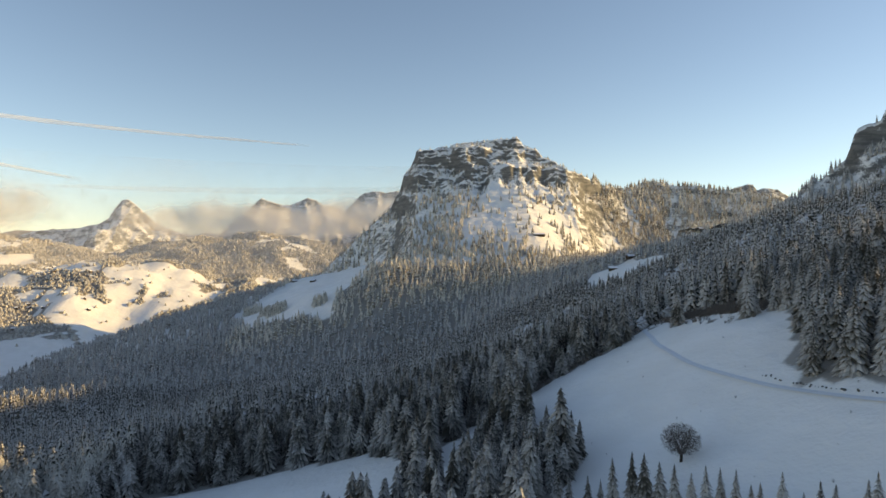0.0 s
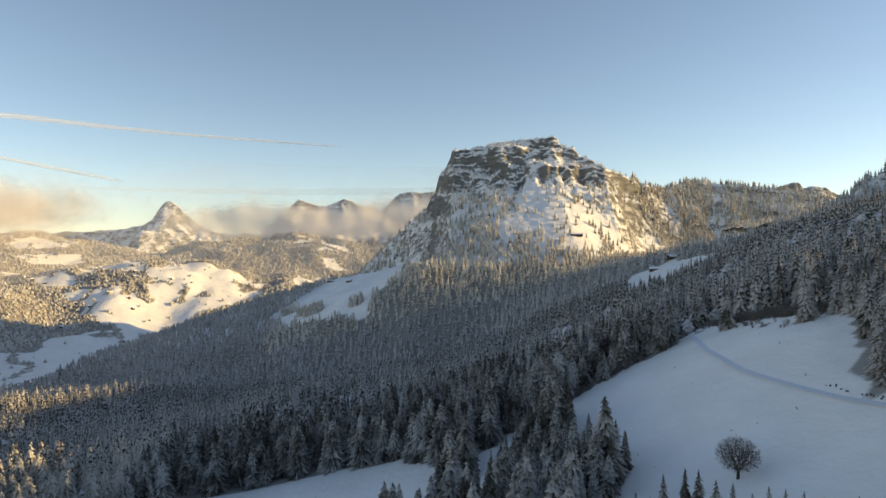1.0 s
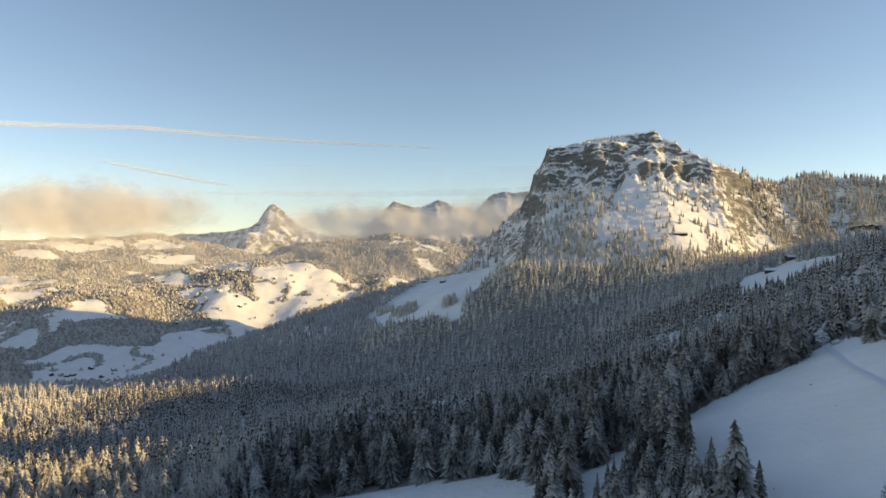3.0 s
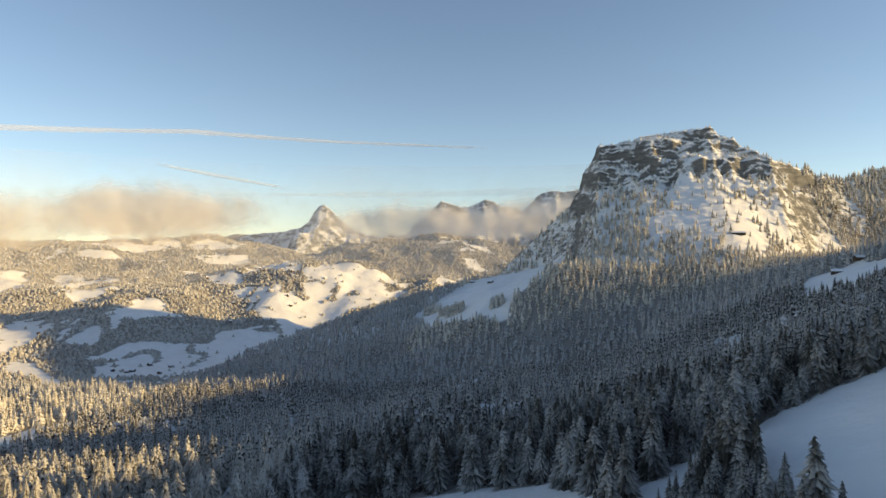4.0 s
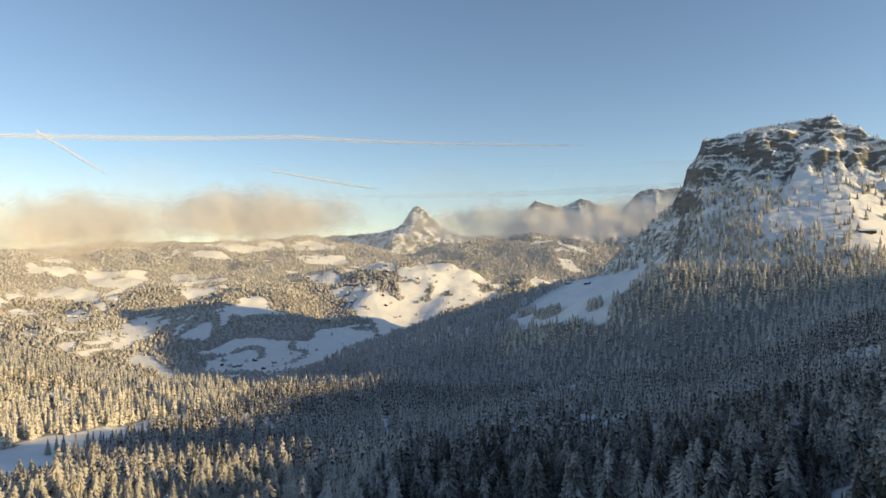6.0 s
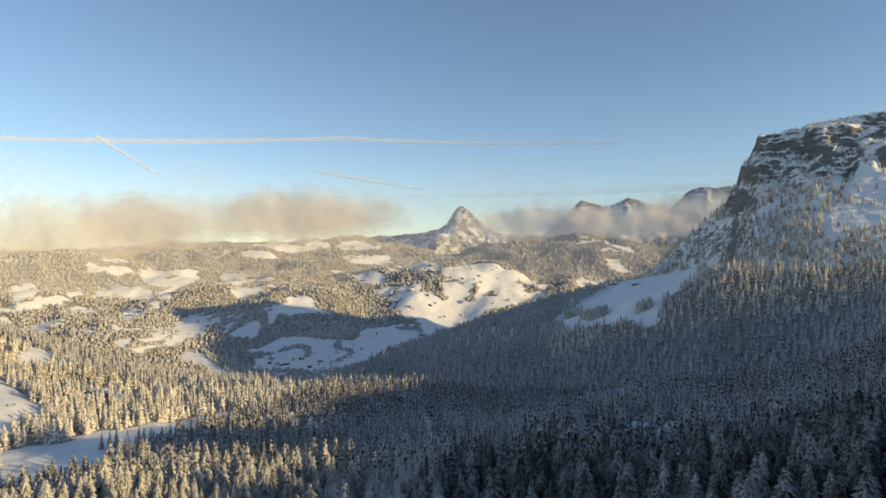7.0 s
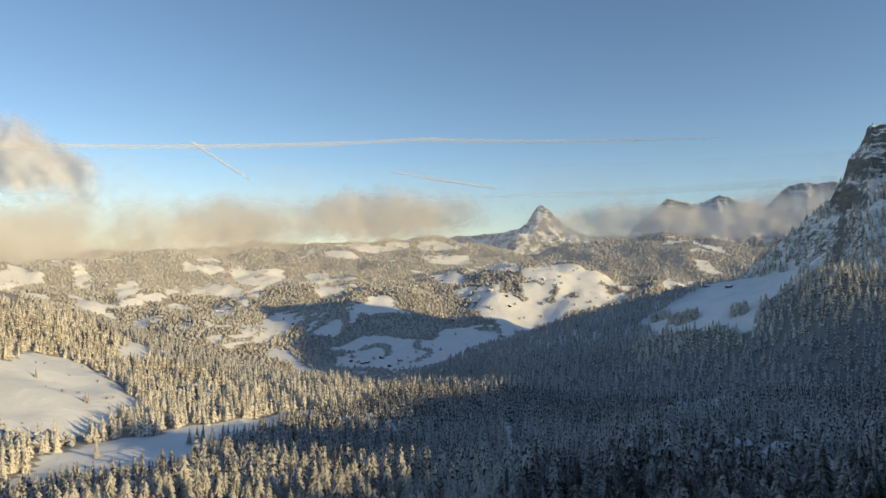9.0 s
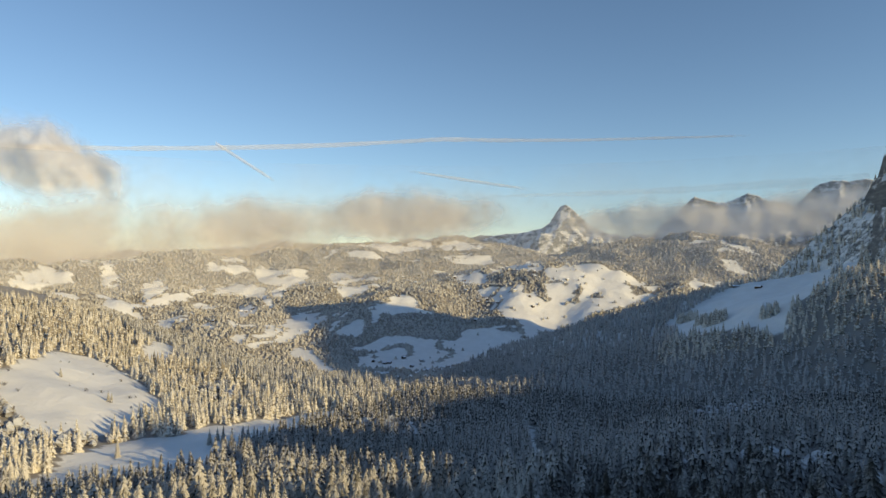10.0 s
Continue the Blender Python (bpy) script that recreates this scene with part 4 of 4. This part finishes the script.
def roof_slabs(bm, lx, ly, z1, ridge, over, thick, up):
    for sign in (-1, 1):
        slope = (ridge - z1) / ly
        e = ly + over
        pts = [(-lx - over, sign * e, z1 - slope * over + up), (lx + over, sign * e, z1 - slope * over + up), (lx + over, 0, ridge + up), (-lx - over, 0, ridge + up)]
        lo = [bm.verts.new(p) for p in pts]
        hi = [bm.verts.new((p[0], p[1], p[2] + thick)) for p in pts]
        bm.faces.new(lo), bm.faces.new(hi[::-1])
        for k in range(4):
            bm.faces.new((lo[k], lo[(k + 1) % 4], hi[(k + 1) % 4], hi[k]))


def house(name, label, category, group, lx, ly, wall_h, ridge, wall_mat):
    ob = tagged(new(name), label, category, group)
    bm = bmesh.new()
    gable(bm, lx, ly, -2.5, wall_h, ridge)
    part("wall", bm, wall_mat, ob)
    bm = bmesh.new()
    roof_slabs(bm, lx, ly, wall_h, ridge, 0.9, 0.2, 0.02)
    roof = part("roof", bm, PLANK, ob)
    bm = bmesh.new()
    roof_slabs(bm, lx, ly, wall_h, ridge, 0.75, 0.45, 0.24)
    part("snow_cover", bm, ROOF_SNOW, roof, "thick white snow cover")
    bm = bmesh.new()
    bm_box(bm, lx + 0.0, lx + 0.08, -0.6, 0.6, 0, 2.0)
    part("door", bm, PLANK, ob)
    for k in (-0.55, 0.0, 0.55):
        bm = bmesh.new()
        bm_box(bm, k * lx - 0.55, k * lx + 0.55, -ly - 0.06, -ly + 0.02, 1.0, 2.1)
        part("window", bm, GLASS, ob)
    return ob


def set_down(ob, x, y, turn):
    ob.matrix_basis = Matrix.LocRotScale((x, y, z_at(x, y)), Euler((0, 0, radians(turn))), None)
    return ob


huts = [(-445, 1888, 10), (-376, 1813, -20), (345, 1152, 15), (300, 1105, -10)]
hut = house("alpine_hut", "dark timber alpine hut with a snow-covered roof on the snow field", "hut", "alpine huts", 7.5, 4.5, 3.2, 6.2, PLANK)
set_down(hut, *huts[0])
for place in huts[1:]:
    set_down(copy_thing(hut, Matrix()), *place)
set_down(house("long_barn", "long low timber barn with snowy roof on the sunlit slope", "barn", "", 15, 5, 3.2, 6.0, PLANK), 247, 1616, 5)
chalet = house("chalet", "small snow-roofed chalet in the valley village", "house", "village houses", 6.5, 5.0, 4.6, 8.0, PLANK)
pale = house("valley_house", "pale plastered valley house with a snowy roof", "house", "village houses", 8.0, 6.0, 5.5, 9.5, PLASTER)
hrng = np.random.default_rng(77)
spots = []
for cx, cy, sx, sy, n in ((-1185, 1520, 70, 60, 22), (-1130, 1640, 60, 90, 14), (-1450, 1600, 90, 60, 7), (-1640, 2600, 200, 160, 26), (-1500, 2350, 120, 120, 9), (-2050, 2150, 150, 200, 9), (-2250, 1650, 160, 150, 8)):
    spots += [(cx + hrng.normal(0, sx), cy + hrng.normal(0, sy)) for _ in range(n)]
for k, (hx, hy) in enumerate(spots):
    kind = pale if k % 4 == 3 else chalet
    m = Matrix.LocRotScale((hx, hy, z_at(hx, hy)), Euler((0, 0, hrng.uniform(0, 3.1))), None)
    if k in (0, 3):
        kind.matrix_basis = m
    else:
        copy_thing(kind, m)

# ---- dry stalks and small shrubs on the meadow ----
SHRUB = plain_material("dry_stalks", (0.17, 0.145, 0.13), 0.9, 0.4, 2.0)


def shrub_mesh(seed, n):
    r = random.Random(seed)
    seg = []
    for _ in range(n):
        a, tilt = r.uniform(0, 6.28), r.uniform(0.1, 0.8)
        d = Vector((math.cos(a) * tilt, math.sin(a) * tilt, 1)).normalized()
        p = Vector((r.gauss(0, 0.15), r.gauss(0, 0.15), -0.1))
        q = p + d * r.uniform(0.5, 1.0)
        seg.append((p, q, 0.03, 0.012))
        for _ in range(3):
            dd = (d + Vector((r.gauss(0, 0.6), r.gauss(0, 0.6), 0.2))).normalized()
            b = p.lerp(q, r.uniform(0.4, 0.9))
            seg.append((b, b + dd * r.uniform(0.2, 0.5), 0.015, 0.008))
    v, f = tubes(seg, 3)
    return mesh_of("shrub", v, f, [SHRUB])


shrubs = [shrub_mesh(k, 9) for k in range(3)]
for k in range(60):
    if k < 34:
        sx, sy = srng.uniform(35, 150), srng.uniform(140, 330)
        if not inside(np.array([sx]), np.array([sy]), MEADOW)[0]:
            continue
        q = srng.uniform(0.5, 1.1)
    else:
        u = srng.uniform(0, 1)
        sx, sy = 138 + 12 * u + srng.normal(3, 3), 384 - 70 * u + srng.normal(4, 3)
        q = srng.uniform(1.6, 3.6)
    o = tagged(new("shrub", shrubs[k % 3]), "leafless brown shrub poking out of the snow", "shrub", "shrubs on the meadow")
    o.matrix_basis = Matrix.LocRotScale((sx, sy, z_at(sx, sy)), Euler((0, 0, srng.uniform(0, 6))), (q, q, q))


belt = []
for k in range(545):
    u = srng.uniform(0, 1)
    if k < 420:  # above the upper edge of the meadow
        sx, sy = 138 + 36 * u + abs(srng.normal(2, 11)), 404 - 104 * u + abs(srng.normal(2, 11))
    elif k < 520:  # along its lower edge
        sx, sy = 37 + 95 * u + srng.normal(-3, 2), 342 + 66 * u + srng.normal(3, 3)
    else:  # on the clearing of the western hill
        sx, sy = srng.uniform(-1050, -740), srng.uniform(340, 530)
    q = srng.uniform(1.8, 5.0)
    me = shrubs[k % 3]
    co = np.empty(len(me.vertices) * 3, np.float32)
    me.vertices.foreach_get("co", co)
    ix = np.empty(len(me.loops), np.int32)
    me.loops.foreach_get("vertex_index", ix)
    belt.append((co.reshape(-1, 3) * [q * 1.3, q * 1.3, q] + [sx, sy, z_at(sx, sy)], ix.reshape(-1, 4)))
v, f = joined(belt)
tagged(new("shrub_belt", mesh_of("shrub_belt", v[:, :3], f, [SHRUB])), "belt of bare brown bushes along the meadow edges", "bushes", kind="stuff")


# ---- clouds and contrails, far beyond the valley ----
def cloud_material(name, size, cover, thick, colour):
    """Ragged thin cloud: noise cuts the edges, which fade towards the sheet's rim."""
    m = bpy.data.materials.new(name)
    m.use_nodes = True
    t = m.node_tree
    t.nodes.remove(t.nodes["Principled BSDF"])
    co = t.nodes.new("ShaderNodeTexCoord")
    xyz = t.nodes.new("ShaderNodeSeparateXYZ")
    t.links.new(co.outputs["UV"], xyz.inputs[0])
    rim = None
    for axis, soft_lo, soft_hi in (("X", 0.18, 0.18), ("Y", 0.45, 0.5)):
        a = step_of(t, xyz.outputs[axis], 0.0, soft_lo)
        b = math_of(t, "SUBTRACT", 1.0, step_of(t, xyz.outputs[axis], 1 - soft_hi, 1.0))
        e = math_of(t, "MULTIPLY", a, b)
        rim = e if rim is None else math_of(t, "MULTIPLY", rim, e)
    n = math_of(t, "ADD", noise_of(t, size, 8, 0.62), math_of(t, "MULTIPLY", math_of(t, "SUBTRACT", rim, 0.6), 0.5))
    alpha = math_of(t, "MULTIPLY", step_of(t, n, cover, cover + 0.46), thick)
    d = t.nodes.new("ShaderNodeBsdfDiffuse")
    l = t.nodes.new("ShaderNodeBsdfTranslucent")
    d.inputs["Color"].default_value = l.inputs["Color"].default_value = (*colour, 1)
    both, mix, clear = t.nodes.new("ShaderNodeMixShader"), t.nodes.new("ShaderNodeMixShader"), t.nodes.new("ShaderNodeBsdfTransparent")
    t.links.new(d.outputs[0], both.inputs[1]), t.links.new(l.outputs[0], both.inputs[2])
    t.links.new(alpha, mix.inputs[0]), t.links.new(clear.outputs[0], mix.inputs[1]), t.links.new(both.outputs[0], mix.inputs[2])
    t.links.new(mix.outputs[0], t.nodes["Material Output"].inputs[0])
    return m


def sheet_of_cloud(name, label, category, points, mat, lump, nu=80, nv=20):
    """A lumpy sheet between a lower and an upper line. points: azimuth, distance, lower and upper height."""
    p = np.array(points, float)
    u = np.linspace(0, 1, nu)
    s = np.linspace(0, 1, len(p))
    az, dist, lo, hi = (np.interp(u, s, p[:, k]) for k in range(4))
    w = np.linspace(0, 1, nv)
    wu, wv = np.meshgrid(u, w)
    a = np.radians(np.interp(wu, u, az))
    z = np.interp(wu, u, lo) * (1 - wv) + np.interp(wu, u, hi) * wv
    r = np.interp(wu, u, dist) + -lump * np.sin(np.pi * wv) + lump * 0.5 * fractal(np.degrees(a).ravel() * 60, z.ravel(), 160, 301, 3).reshape(z.shape)
    verts = np.stack([r * np.sin(a), r * np.cos(a), z], -1).reshape(-1, 3)
    i = np.arange(nu * nv).reshape(nv, nu)
    faces = np.stack([i[:-1, :-1], i[:-1, 1:], i[1:, 1:], i[1:, :-1]], -1).reshape(-1, 4)
    me = mesh_of(name, verts, faces, [mat], smooth=True)
    uv = me.uv_layers.new(name="sheet")
    flat = np.stack([wu.ravel(), wv.ravel()], -1)[faces.ravel()]
    uv.data.foreach_set("uv", flat.astype(np.float32).ravel())
    ob = new(name, me)
    ob.visible_shadow = False
    return tagged(ob, label, category, kind="structure")


CLOUD = cloud_material("lit_cloud", 0.0022, 0.26, 0.85, (0.72, 0.645, 0.60))
PUFFY = cloud_material("puffy_cloud", 0.0026, 0.25, 0.8, (0.80, 0.715, 0.66))
BANK = cloud_material("bank_cloud", 0.0022, 0.18, 0.85, (0.93, 0.87, 0.83))
THIN = cloud_material("thin_cloud", 0.0019, 0.32, 0.6, (0.70, 0.655, 0.63))
# Even and nearly clear, for the sheet that stands in for haze.
HAZE = cloud_material("valley_haze", 0.0015, 0.05, 0.24, (0.90, 0.88, 0.87))
TRAIL = cloud_material("contrail_vapour", 0.004, 0.05, 0.5, (0.95, 0.92, 0.92))
FAINT = cloud_material("faint_vapour", 0.004, 0.05, 0.2, (0.95, 0.92, 0.92))
sheet_of_cloud("cloud_bank", "long bank of peach-lit cloud over the far hills", "cloud", [(-84, 3900, -420, 470), (-66, 3900, -250, 540), (-55, 3900, 0, 520), (-46, 3880, 60, 560), (-38, 3900, 100, 560), (-27, 3950, 130, 430)], CLOUD, 40, 140, 28)
sheet_of_cloud("cloud_bank", "ragged second layer of cloud over the far hills", "cloud", [(-84, 3990, -420, 420), (-60, 3990, -330, 460), (-45, 3950, 60, 470), (-30, 3990, 90, 430)], THIN, 30, 100)
sheet_of_cloud("cloud_bank", "cloud bank lying across the feet of the snowy peaks", "cloud", [(-30, 3930, 100, 430), (-20, 3940, 100, 450), (-12, 3960, 100, 420), (-6, 4000, 120, 500), (5, 4100, 130, 500)], BANK, 40, 90)
sheet_of_cloud("cloud", "single peach-tinted cumulus cloud above the bank", "cloud", [(-82, 3800, 330, 860), (-71, 3800, 290, 840), (-62, 3800, 240, 600)], PUFFY, 200, 60, 30)
# One translucent sheet added in place of the air's haze.
sheet_of_cloud("haze_sheet", "thin translucent sheet added as haze over the far valley", "mist", [(-95, 3200, -300, 520), (-40, 3200, -300, 520), (10, 3200, -300, 520)], HAZE, 20, 60)
for label, pts in (("long thin contrail across the sky", [(-73, 4750, 715, 755), (-68.4, 4750, 742, 780), (-37.9, 4800, 925, 965), (-18, 4800, 892, 916), (-12, 4800, 874, 892)]),
                   ("short bright contrail slanting down", [(-57.2, 4750, 845, 875), (-52.4, 4750, 595, 625)]),
                   ("faint broken contrail above the peaks", [(-40.5, 4750, 685, 710), (-30, 4750, 545, 575)]),
                   ("broad faint contrail above the mountain", [(-34, 4750, 495, 520), (-20, 4800, 505, 555), (-4, 4800, 520, 590)])):
    sheet_of_cloud("contrail", label, "contrail", pts, FAINT if label.startswith("broad") else TRAIL, 6, 80, 7)
